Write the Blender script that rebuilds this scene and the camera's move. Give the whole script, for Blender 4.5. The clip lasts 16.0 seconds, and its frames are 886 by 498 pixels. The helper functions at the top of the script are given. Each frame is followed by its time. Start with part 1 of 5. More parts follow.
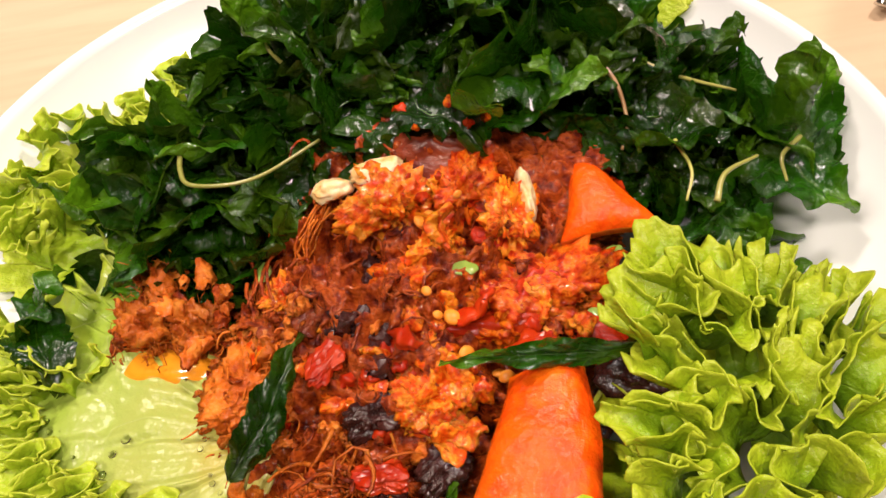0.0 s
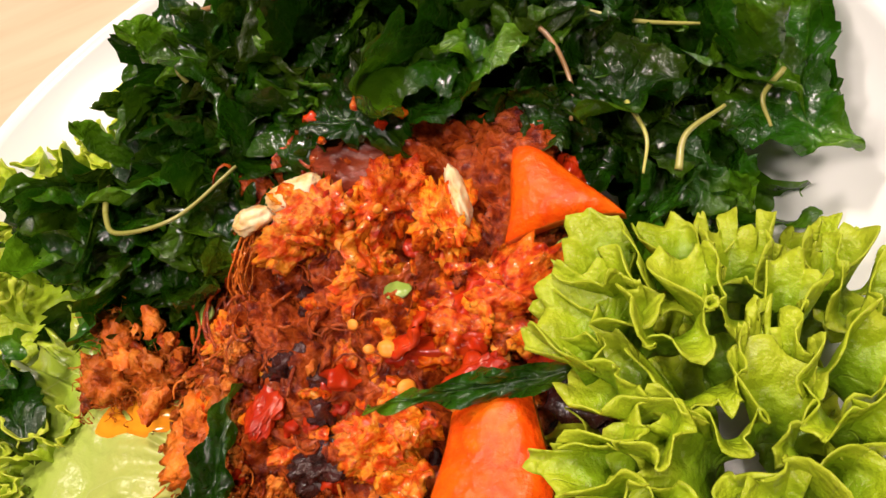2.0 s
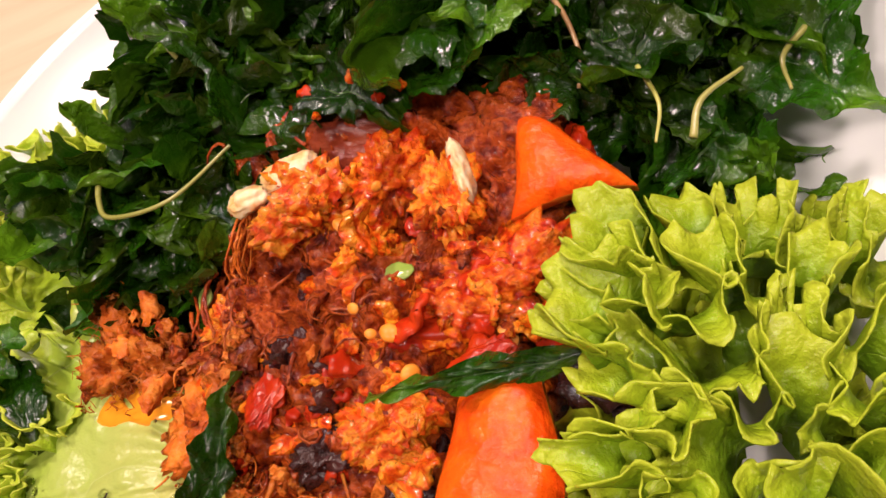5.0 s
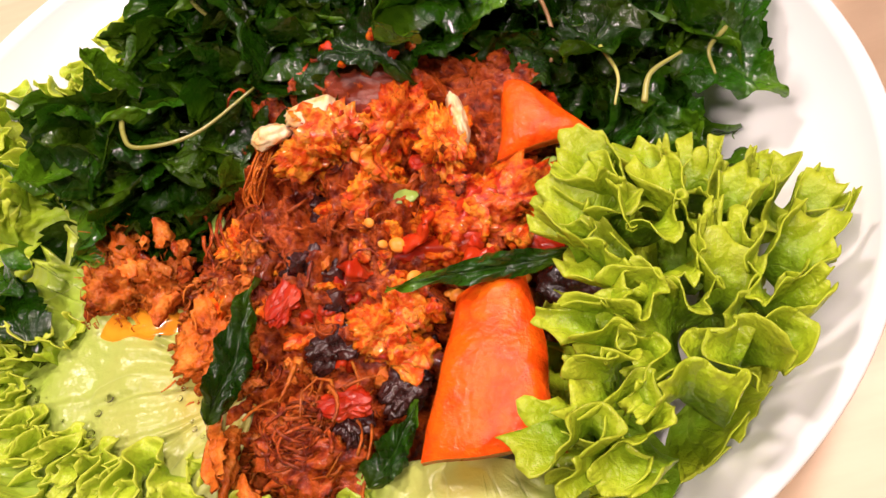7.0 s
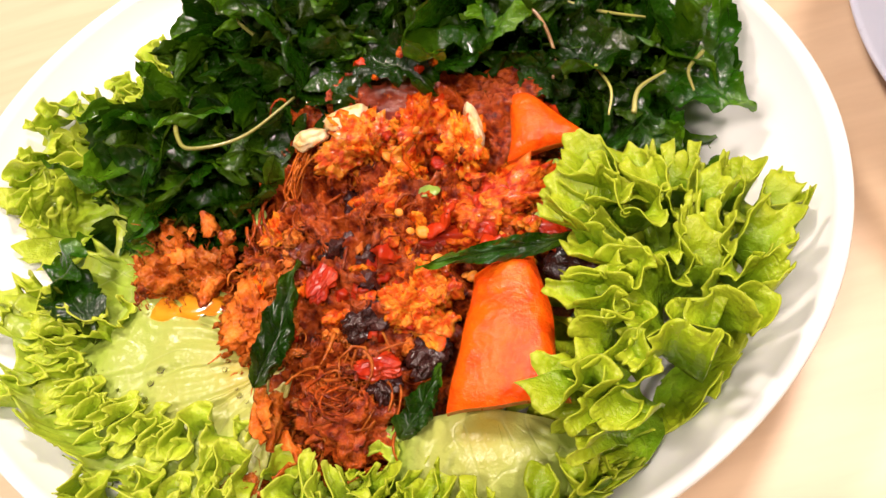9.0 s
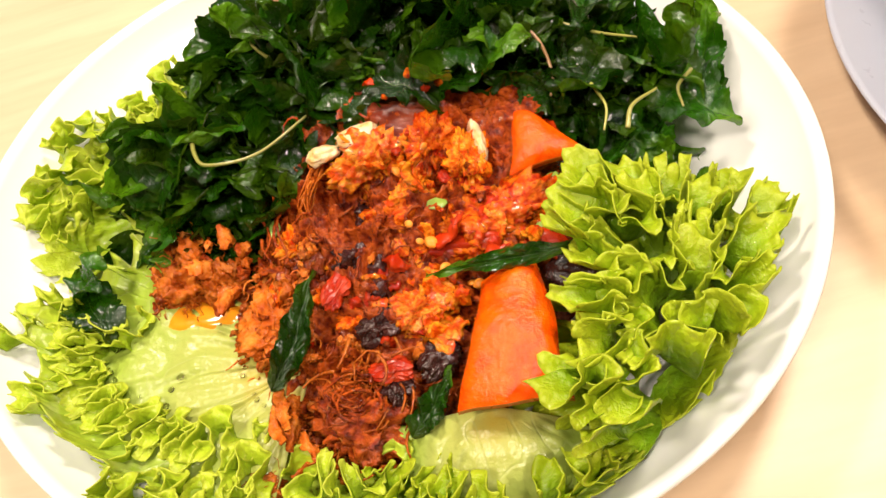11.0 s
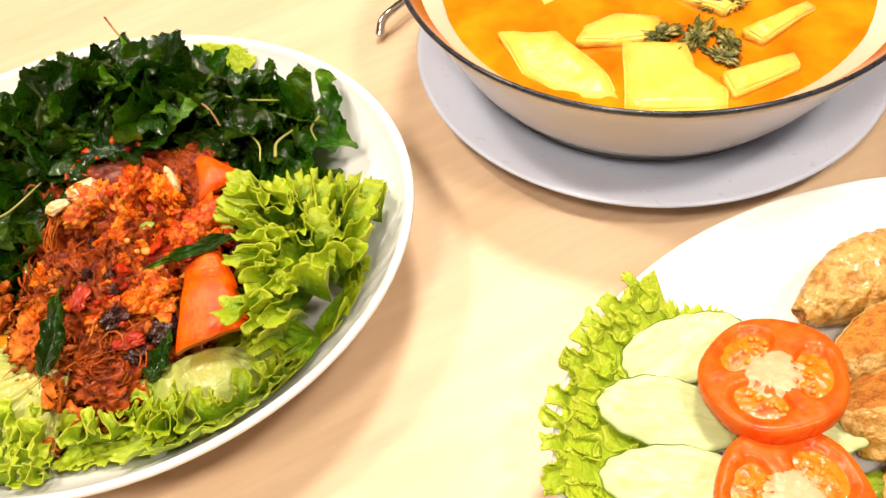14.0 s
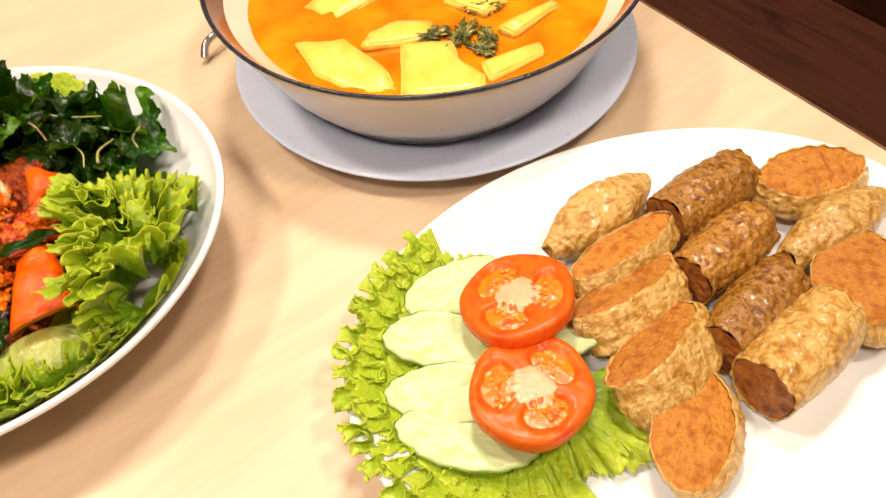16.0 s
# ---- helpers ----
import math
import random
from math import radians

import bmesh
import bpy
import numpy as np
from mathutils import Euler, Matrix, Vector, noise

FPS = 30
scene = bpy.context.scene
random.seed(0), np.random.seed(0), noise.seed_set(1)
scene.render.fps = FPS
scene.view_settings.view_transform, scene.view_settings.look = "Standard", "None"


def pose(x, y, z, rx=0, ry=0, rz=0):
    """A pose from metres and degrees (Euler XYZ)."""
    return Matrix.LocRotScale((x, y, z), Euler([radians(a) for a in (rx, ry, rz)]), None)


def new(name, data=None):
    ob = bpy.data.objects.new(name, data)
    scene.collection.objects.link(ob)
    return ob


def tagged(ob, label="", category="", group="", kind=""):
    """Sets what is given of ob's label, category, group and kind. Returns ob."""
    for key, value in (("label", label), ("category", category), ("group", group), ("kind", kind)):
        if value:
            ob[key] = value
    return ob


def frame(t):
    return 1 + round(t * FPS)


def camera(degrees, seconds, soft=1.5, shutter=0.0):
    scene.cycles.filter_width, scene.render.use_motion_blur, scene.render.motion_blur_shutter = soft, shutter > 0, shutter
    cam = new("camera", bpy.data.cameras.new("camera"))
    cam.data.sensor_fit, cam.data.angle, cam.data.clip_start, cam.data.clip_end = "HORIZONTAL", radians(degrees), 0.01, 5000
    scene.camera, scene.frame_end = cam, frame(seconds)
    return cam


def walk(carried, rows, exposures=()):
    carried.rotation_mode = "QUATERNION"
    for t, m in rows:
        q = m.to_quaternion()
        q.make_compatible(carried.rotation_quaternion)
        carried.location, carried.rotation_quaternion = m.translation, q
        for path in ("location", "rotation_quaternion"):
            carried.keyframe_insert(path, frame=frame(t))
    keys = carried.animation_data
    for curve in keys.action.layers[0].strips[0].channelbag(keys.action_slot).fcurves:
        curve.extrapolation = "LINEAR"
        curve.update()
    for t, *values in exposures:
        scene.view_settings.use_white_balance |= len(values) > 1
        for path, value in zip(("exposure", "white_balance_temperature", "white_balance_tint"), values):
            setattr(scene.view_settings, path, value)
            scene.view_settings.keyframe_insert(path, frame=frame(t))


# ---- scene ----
cam = camera(56.50, 16.0)
PATH = [
    (0, 0.0692, -0.1353, 0.2222, 21.17, -53.05, -14.73),
    (0.5, 0.0745, -0.1292, 0.2154, 24.16, -52.90, -17.89),
    (1, 0.0833, -0.1210, 0.2079, 27.99, -53.04, -23.33),
    (1.5, 0.0956, -0.1095, 0.2074, 31.73, -53.42, -29.91),
    (2, 0.1006, -0.1041, 0.2042, 35.05, -53.90, -34.48),
    (2.5, 0.1016, -0.1006, 0.2023, 38.02, -54.36, -38.30),
    (3, 0.1026, -0.0991, 0.2033, 39.70, -55.18, -40.14),
    (3.5, 0.1038, -0.0976, 0.2030, 39.81, -55.43, -40.38),
    (6, 0.0980, -0.1036, 0.1949, 36.66, -54.89, -36.32),
    (6.5, 0.0954, -0.1149, 0.1986, 33.00, -56.13, -32.62),
    (7, 0.0848, -0.1381, 0.2235, 24.27, -57.33, -24.09),
    (7.5, 0.0811, -0.1505, 0.2345, 20.88, -57.25, -20.77),
    (8, 0.0783, -0.1547, 0.2374, 20.18, -57.04, -20.02),
    (8.5, 0.0781, -0.1588, 0.2423, 20.21, -56.77, -20.14),
    (9, 0.0807, -0.1639, 0.2469, 20.62, -56.14, -20.55),
    (11.5, 0.0772, -0.1753, 0.2622, 17.63, -55.57, -18.91),
    (12, 0.0790, -0.1837, 0.2696, 15.60, -55.13, -17.37),
    (12.5, 0.0856, -0.2030, 0.2912, 10.37, -54.59, -13.73),
    (13, 0.0933, -0.2266, 0.3062, 3.02, -53.85, -10.33),
    (13.5, 0.1092, -0.2512, 0.3154, -2.37, -53.07, -9.53),
    (14, 0.1247, -0.2793, 0.3231, -7.14, -52.38, -8.69),
    (14.5, 0.1344, -0.3012, 0.3329, -11.08, -51.45, -7.15),
    (15, 0.1476, -0.3252, 0.3403, -14.76, -51.19, -6.38),
    (15.5, 0.1535, -0.3403, 0.3414, -16.45, -51.39, -6.13),
    (16, 0.1608, -0.3571, 0.3476, -17.03, -50.80, -6.49),
]
walk(cam, [(t, pose(x, y, z, 90 + pitch, 0, yaw) @ pose(0, 0, 0, 0, 0, roll)) for t, x, y, z, yaw, pitch, roll in PATH],
     exposures=[(0, -0.28, 6250, 15), (3.7, -0.36, 6250, 23), (6, -0.26, 6250, 28), (7.5, -0.16, 6200, 25), (9, -0.11, 6250, 19), (11.5, -0.05, 6500, 10), (14, -0.05, 6500, 10), (16, -0.20, 6500, 11)])

# ---- light ----
world = bpy.data.worlds.new("room_air")
scene.world = world
world.use_nodes = True
world.node_tree.nodes["Background"].inputs[0].default_value = (1.0, 0.9, 0.8, 1)
world.node_tree.nodes["Background"].inputs[1].default_value = 0.1


def ceiling_lamp(x, y, size, watts, color):
    data = bpy.data.lights.new("ceiling_lamp", "AREA")
    data.shape, data.size, data.energy, data.color = "DISK", size, watts, color
    ob = new("ceiling_lamp", data)
    ob.location = (x, y, 1.98)
    return ob


WARM = (1.0, 0.86, 0.68)
ceiling_lamp(0.55, 0.75, 0.36, 42, WARM)
ceiling_lamp(-0.75, 0.55, 0.30, 36, WARM)
ceiling_lamp(0.9, -0.7, 0.30, 32, WARM)
ceiling_lamp(-0.5, -0.9, 0.4, 32, WARM)


# ---- materials ----
def graph(name):
    m = bpy.data.materials.new(name)
    m.use_nodes = True
    nodes, links = m.node_tree.nodes, m.node_tree.links
    return m, nodes, links, nodes["Principled BSDF"]


def ramp(nodes, stops):
    r = nodes.new("ShaderNodeValToRGB")
    while len(r.color_ramp.elements) < len(stops):
        r.color_ramp.elements.new(0.5)
    for e, (p, c) in zip(r.color_ramp.elements, stops):
        e.position, e.color = p, (*c, 1)
    return r


def surf(name, colors, scale=40.0, rough=0.5, rough_var=0.15, bump=0.3, bump_scale=200.0, depth=0.001, coat=0.0,
         sss=0.0, stretch=(1, 1, 1), detail=6.0, distort=0.0, spec=0.5, metal=0.0, per_object=0.0):
    """A material whose colour runs through the given ones by a noise, with a finer noise as relief."""
    m, nodes, links, b = graph(name)
    tc, mp = nodes.new("ShaderNodeTexCoord"), nodes.new("ShaderNodeMapping")
    mp.inputs["Scale"].default_value = stretch
    links.new(tc.outputs["Object"], mp.inputs[0])
    n1, n2 = nodes.new("ShaderNodeTexNoise"), nodes.new("ShaderNodeTexNoise")
    n1.inputs["Scale"].default_value, n1.inputs["Detail"].default_value = scale, detail
    n1.inputs["Distortion"].default_value = distort
    n2.inputs["Scale"].default_value, n2.inputs["Detail"].default_value = bump_scale, 5
    links.new(mp.outputs[0], n1.inputs[0]), links.new(mp.outputs[0], n2.inputs[0])
    k = len(colors)
    r = ramp(nodes, [(0.3 + 0.4 * i / max(1, k - 1), c) for i, c in enumerate(colors)])
    links.new(n1.outputs[0], r.inputs[0])
    out = r.outputs[0]
    if per_object:
        info, hsv = nodes.new("ShaderNodeObjectInfo"), nodes.new("ShaderNodeHueSaturation")
        span = nodes.new("ShaderNodeMapRange")
        span.inputs[3].default_value, span.inputs[4].default_value = 1 - per_object, 1 + per_object
        links.new(info.outputs["Random"], span.inputs[0]), links.new(span.outputs[0], hsv.inputs["Value"])
        links.new(out, hsv.inputs["Color"])
        out = hsv.outputs[0]
    links.new(out, b.inputs["Base Color"])
    mr = nodes.new("ShaderNodeMapRange")
    mr.inputs[3].default_value, mr.inputs[4].default_value = max(0.03, rough - rough_var), min(1, rough + rough_var)
    links.new(n2.outputs[0], mr.inputs[0]), links.new(mr.outputs[0], b.inputs["Roughness"])
    if bump:
        bp = nodes.new("ShaderNodeBump")
        bp.inputs["Strength"].default_value, bp.inputs["Distance"].default_value = bump, depth
        links.new(n2.outputs[0], bp.inputs["Height"]), links.new(bp.outputs[0], b.inputs["Normal"])
    b.inputs["Coat Weight"].default_value, b.inputs["Coat Roughness"].default_value = coat, 0.08
    b.inputs["Subsurface Weight"].default_value = sss
    b.inputs["Subsurface Radius"].default_value, b.inputs["Subsurface Scale"].default_value = (1.0, 0.5, 0.2), 0.004
    b.inputs["Specular IOR Level"].default_value, b.inputs["Metallic"].default_value = spec, metal
    return m


def leaf_material(name, stops, vein, rough, through_light, coat, vein_amount=0.5, rib=0.03, wrinkle=90.0, depth=0.0012, mesh=45.0, spread=(0.75, 1.3), shine=0.5, vary=0.55):
    """A leaf: colour along its length (uv v), a pale midrib and a net of fine veins, wrinkled relief, light that passes through."""
    m, nodes, links, b = graph(name)
    uv = nodes.new("ShaderNodeUVMap")
    sep = nodes.new("ShaderNodeSeparateXYZ")
    links.new(uv.outputs[0], sep.inputs[0])
    tc, n1, n3 = nodes.new("ShaderNodeTexCoord"), nodes.new("ShaderNodeTexNoise"), nodes.new("ShaderNodeTexNoise")
    n1.inputs["Scale"].default_value, n1.inputs["Detail"].default_value = 70, 7
    n3.inputs["Scale"].default_value, n3.inputs["Detail"].default_value, n3.inputs["Distortion"].default_value = mesh, 2, 0.6
    links.new(tc.outputs["Object"], n1.inputs[0]), links.new(tc.outputs["Object"], n3.inputs[0])

    def math_node(op, a, c=None):
        q = nodes.new("ShaderNodeMath")
        q.operation = op
        for i, v in enumerate((a, c)):
            if v is None:
                continue
            if isinstance(v, (int, float)):
                q.inputs[i].default_value = v
            else:
                links.new(v, q.inputs[i])
        return q.outputs[0]

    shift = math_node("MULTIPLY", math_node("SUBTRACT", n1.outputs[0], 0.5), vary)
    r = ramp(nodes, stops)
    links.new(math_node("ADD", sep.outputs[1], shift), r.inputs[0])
    side = math_node("ABSOLUTE", math_node("SUBTRACT", sep.outputs[0], 0.5))
    midrib = math_node("LESS_THAN", side, rib)
    crease = math_node("ABSOLUTE", math_node("SUBTRACT", n3.outputs[0], 0.5))
    net = nodes.new("ShaderNodeMapRange")
    net.inputs[1].default_value, net.inputs[2].default_value, net.inputs[3].default_value, net.inputs[4].default_value = 0.0, 0.022, 1.0, 0.0
    links.new(crease, net.inputs[0])
    lines = math_node("MULTIPLY", math_node("MAXIMUM", midrib, math_node("MULTIPLY", net.outputs[0], 0.6)), vein_amount)
    mix = nodes.new("ShaderNodeMixRGB")
    links.new(lines, mix.inputs[0]), links.new(r.outputs[0], mix.inputs[1])
    mix.inputs[2].default_value = (*vein, 1)
    info, hsv, span = nodes.new("ShaderNodeObjectInfo"), nodes.new("ShaderNodeHueSaturation"), nodes.new("ShaderNodeMapRange")
    span.inputs[3].default_value, span.inputs[4].default_value = spread
    links.new(info.outputs["Random"], span.inputs[0]), links.new(span.outputs[0], hsv.inputs["Value"])
    links.new(mix.outputs[0], hsv.inputs["Color"])
    links.new(hsv.outputs[0], b.inputs["Base Color"])
    n2, bp = nodes.new("ShaderNodeTexNoise"), nodes.new("ShaderNodeBump")
    n2.inputs["Scale"].default_value, n2.inputs["Detail"].default_value = wrinkle, 4
    links.new(tc.outputs["Object"], n2.inputs[0])
    height = math_node("ADD", n2.outputs[0], math_node("MULTIPLY", net.outputs[0], -0.12))
    bp.inputs["Strength"].default_value, bp.inputs["Distance"].default_value = 0.6, depth
    links.new(height, bp.inputs["Height"]), links.new(bp.outputs[0], b.inputs["Normal"])
    b.inputs["Roughness"].default_value, b.inputs["Coat Weight"].default_value = rough, coat
    b.inputs["Coat Roughness"].default_value, b.inputs["Specular IOR Level"].default_value = 0.1, shine
    tr, ms = nodes.new("ShaderNodeBsdfTranslucent"), nodes.new("ShaderNodeMixShader")
    links.new(hsv.outputs[0], tr.inputs[0]), links.new(bp.outputs[0], tr.inputs["Normal"])
    ms.inputs[0].default_value = through_light
    links.new(b.outputs[0], ms.inputs[1]), links.new(tr.outputs[0], ms.inputs[2])
    links.new(ms.outputs[0], nodes["Material Output"].inputs[0])
    return m


def table_material():
    m, nodes, links, b = graph("birch_laminate")
    tc, mp = nodes.new("ShaderNodeTexCoord"), nodes.new("ShaderNodeMapping")
    mp.inputs["Scale"].default_value = (3.0, 22.0, 3.0)
    links.new(tc.outputs["Object"], mp.inputs[0])
    n1, n2 = nodes.new("ShaderNodeTexNoise"), nodes.new("ShaderNodeTexNoise")
    n1.inputs["Scale"].default_value, n1.inputs["Detail"].default_value, n1.inputs["Distortion"].default_value = 1.5, 7, 1.2
    n2.inputs["Scale"].default_value, n2.inputs["Detail"].default_value = 9, 8
    links.new(mp.outputs[0], n1.inputs[0]), links.new(mp.outputs[0], n2.inputs[0])
    r1 = ramp(nodes, [(0.3, (0.63, 0.45, 0.30)), (0.55, (0.69, 0.51, 0.355)), (0.75, (0.73, 0.55, 0.39))])
    r2 = ramp(nodes, [(0.35, (0.86, 0.84, 0.82)), (0.6, (1, 1, 1))])
    mul = nodes.new("ShaderNodeMixRGB")
    mul.blend_type, mul.inputs[0].default_value = "MULTIPLY", 0.35
    links.new(n1.outputs[0], r1.inputs[0]), links.new(n2.outputs[0], r2.inputs[0])
    links.new(r1.outputs[0], mul.inputs[1]), links.new(r2.outputs[0], mul.inputs[2])
    links.new(mul.outputs[0], b.inputs["Base Color"])
    b.inputs["Roughness"].default_value = 0.38
    bp = nodes.new("ShaderNodeBump")
    bp.inputs["Strength"].default_value, bp.inputs["Distance"].default_value = 0.15, 0.0004
    links.new(n2.outputs[0], bp.inputs["Height"]), links.new(bp.outputs[0], b.inputs["Normal"])
    return m


BIRCH = table_material()
EDGE = surf("table_edge_band", [(0.10, 0.045, 0.02), (0.16, 0.08, 0.035)], 30, 0.5, stretch=(1, 1, 8))
DARKWOOD = surf("dark_stained_wood", [(0.018, 0.004, 0.002), (0.050, 0.013, 0.005), (0.030, 0.008, 0.003)], 5, 0.6, bump=0.3, bump_scale=40, stretch=(9, 1.2, 6), distort=0.8, spec=0.15)
PLASTER = surf("painted_plaster", [(0.20, 0.16, 0.12), (0.26, 0.21, 0.16)], 3, 0.8, bump_scale=60)
FLOORTILE = surf("floor_tile", [(0.12, 0.09, 0.07), (0.17, 0.13, 0.10)], 4, 0.4, bump_scale=30)
CHINA = surf("white_glazed_melamine", [(0.80, 0.81, 0.83), (0.86, 0.87, 0.89)], 18, 0.22, 0.06, bump=0.06, bump_scale=25, depth=0.0006, coat=0.3)
LAVENDER = surf("lavender_grey_plastic", [(0.64, 0.70, 0.92), (0.68, 0.74, 0.95)], 22, 0.3, 0.08, bump=0.08, bump_scale=150, depth=0.0003)
CREAM = surf("cream_glaze", [(0.74, 0.68, 0.56), (0.80, 0.75, 0.64)], 20, 0.25, 0.06, bump=0.08, bump_scale=30, depth=0.0005, coat=0.4)
BROWNBAND = surf("brown_glaze", [(0.16, 0.035, 0.012), (0.24, 0.06, 0.02)], 30, 0.2, coat=0.5, bump=0.05)
RIMLINE = surf("blue_black_rim", [(0.012, 0.014, 0.022), (0.03, 0.032, 0.045)], 60, 0.3, coat=0.3, bump=0.1)
# Foot colour is a dark grey that holds the shade under the bowl.
FOOTGREY = surf("shade_grey_foot", [(0.22, 0.22, 0.23), (0.3, 0.3, 0.3)], 60, 0.6)
# Paler lip is the leaf's own; darker low stops put hollow shade into it.
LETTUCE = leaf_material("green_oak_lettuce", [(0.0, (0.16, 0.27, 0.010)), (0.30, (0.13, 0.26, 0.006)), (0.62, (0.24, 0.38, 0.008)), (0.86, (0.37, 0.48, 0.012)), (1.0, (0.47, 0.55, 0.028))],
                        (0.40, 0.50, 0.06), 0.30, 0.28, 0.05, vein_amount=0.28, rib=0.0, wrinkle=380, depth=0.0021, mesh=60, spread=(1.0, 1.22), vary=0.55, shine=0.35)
YOUNG = leaf_material("yellow_lettuce_frill", [(0.0, (0.40, 0.54, 0.05)), (0.35, (0.34, 0.50, 0.022)), (0.65, (0.44, 0.58, 0.026)), (0.86, (0.52, 0.64, 0.033)), (1.0, (0.60, 0.68, 0.06))],
                      (0.62, 0.68, 0.16), 0.30, 0.32, 0.08, vein_amount=0.2, rib=0.0, wrinkle=380, depth=0.0018, mesh=60, spread=(1.0, 1.12), vary=0.40, shine=0.35)
PALELETTUCE = leaf_material("pale_lettuce_heart", [(0.0, (0.58, 0.44, 0.06)), (0.22, (0.57, 0.58, 0.15)), (0.5, (0.51, 0.60, 0.14)), (0.8, (0.40, 0.56, 0.05)), (1.0, (0.56, 0.68, 0.05))],
                            (0.70, 0.74, 0.34), 0.28, 0.3, 0.1, vein_amount=0.5, rib=0.0, wrinkle=190, depth=0.0017, mesh=40, spread=(0.95, 1.05), vary=0.55)
BASIL = leaf_material("fried_basil", [(0.0, (0.045, 0.090, 0.003)), (0.35, (0.010, 0.050, 0.001)), (0.7, (0.017, 0.078, 0.0015)), (1.0, (0.080, 0.19, 0.004))],
                      (0.10, 0.20, 0.02), 0.12, 0.34, 0.45, vein_amount=0.22, rib=0.010, wrinkle=300, depth=0.0030, mesh=70, spread=(0.5, 1.7), vary=0.7)
STEM = surf("fried_stem", [(0.30, 0.30, 0.06), (0.42, 0.40, 0.10)], 60, 0.3, coat=0.4, per_object=0.25)
BROWNSTEM = surf("browned_stem", [(0.22, 0.07, 0.04), (0.42, 0.26, 0.10)], 50, 0.3, coat=0.4)
MEAT = surf("crispy_shredded_meat", [(0.060, 0.006, 0.002), (0.21, 0.025, 0.003), (0.40, 0.070, 0.007), (0.14, 0.014, 0.002)], 260, 0.16, 0.1, bump=0.9, bump_scale=700, depth=0.0015, spec=0.35, coat=0.1, per_object=0.3, detail=9)
PURPLE = surf("braised_meat", [(0.09, 0.012, 0.005), (0.22, 0.036, 0.013), (0.31, 0.066, 0.024)], 120, 0.2, 0.1, bump=0.8, bump_scale=300, depth=0.0012, spec=0.5, stretch=(1, 2, 1), detail=8)
FLOSS = surf("fried_floss", [(0.32, 0.048, 0.004), (0.52, 0.115, 0.010), (0.64, 0.21, 0.028)], 190, 0.26, 0.12, bump=0.9, bump_scale=560, depth=0.0016, spec=0.25, per_object=0.3, detail=10)
SAUCE = surf("chilli_sauce", [(0.28, 0.010, 0.001), (0.48, 0.034, 0.001), (0.62, 0.090, 0.002), (0.72, 0.17, 0.005), (0.38, 0.020, 0.001)], 330, 0.10, 0.06, bump=1.0, bump_scale=750, depth=0.0012, spec=0.3, per_object=0.2, detail=9, sss=0.1, coat=0.5)
ONION = surf("sauced_onion", [(0.62, 0.040, 0.001), (0.74, 0.095, 0.001), (0.86, 0.30, 0.012), (0.66, 0.060, 0.001)], 330, 0.12, 0.07, bump=1.0, bump_scale=750, depth=0.0012, spec=0.3, per_object=0.2, detail=8, sss=0.1, coat=0.5)
DARKBIT = surf("charred_bit", [(0.020, 0.007, 0.006), (0.060, 0.014, 0.010)], 160, 0.25, bump=0.9, bump_scale=500, coat=0.15)
ORANGE = surf("orange_bell_pepper", [(0.86, 0.092, 0.001), (0.88, 0.120, 0.001), (0.84, 0.072, 0.001), (0.88, 0.16, 0.003)], 90, 0.2, 0.1, bump=0.9, bump_scale=560, depth=0.0007, spec=0.3, detail=9, sss=0.1)
ORANGEFLESH = surf("orange_pepper_flesh", [(0.80, 0.16, 0.006), (0.84, 0.24, 0.02)], 120, 0.3, 0.1, bump=0.5, bump_scale=400, spec=0.3)
REDPEP = surf("red_chilli", [(0.34, 0.012, 0.002), (0.50, 0.040, 0.003)], 160, 0.16, bump=0.4, bump_scale=300, spec=0.35, per_object=0.2)
GARLIC = surf("fried_garlic", [(0.74, 0.24, 0.03), (0.80, 0.54, 0.24), (0.82, 0.68, 0.44), (0.76, 0.34, 0.07)], 150, 0.3, bump=0.6, bump_scale=300, spec=0.4, sss=0.1)
SEED = surf("chilli_seed", [(0.74, 0.20, 0.01), (0.80, 0.34, 0.04)], 200, 0.4, bump=0.2, spec=0.3)
GREENBIT = surf("spring_onion", [(0.20, 0.32, 0.04), (0.34, 0.44, 0.10)], 120, 0.25, coat=0.5)
OIL = surf("orange_oil", [(0.74, 0.24, 0.008), (0.78, 0.32, 0.015)], 60, 0.1, 0.04, bump=0.2, bump_scale=90, coat=0.3)
TOMSKIN = surf("tomato_flesh", [(0.70, 0.065, 0.003), (0.78, 0.125, 0.009), (0.74, 0.085, 0.005)], 130, 0.3, 0.12, bump=0.4, bump_scale=320, depth=0.0005, spec=0.25, sss=0.1, detail=8)
TOMCORE = surf("tomato_core", [(0.80, 0.33, 0.16), (0.82, 0.44, 0.26), (0.81, 0.38, 0.20)], 70, 0.35, bump=0.4, bump_scale=350, coat=0.1, sss=0.15)
TOMGEL = surf("tomato_gel", [(0.60, 0.075, 0.004), (0.74, 0.22, 0.010), (0.66, 0.12, 0.006)], 200, 0.2, 0.1, bump=0.6, bump_scale=320, spec=0.5)
CUKE = surf("cucumber_flesh", [(0.44, 0.56, 0.20), (0.60, 0.68, 0.36), (0.51, 0.61, 0.27)], 70, 0.3, 0.1, bump=0.4, bump_scale=220, depth=0.0008, stretch=(1, 3, 1), spec=0.35)
CUKESKIN = surf("cucumber_skin", [(0.28, 0.42, 0.10), (0.42, 0.54, 0.18)], 60, 0.3, coat=0.3)
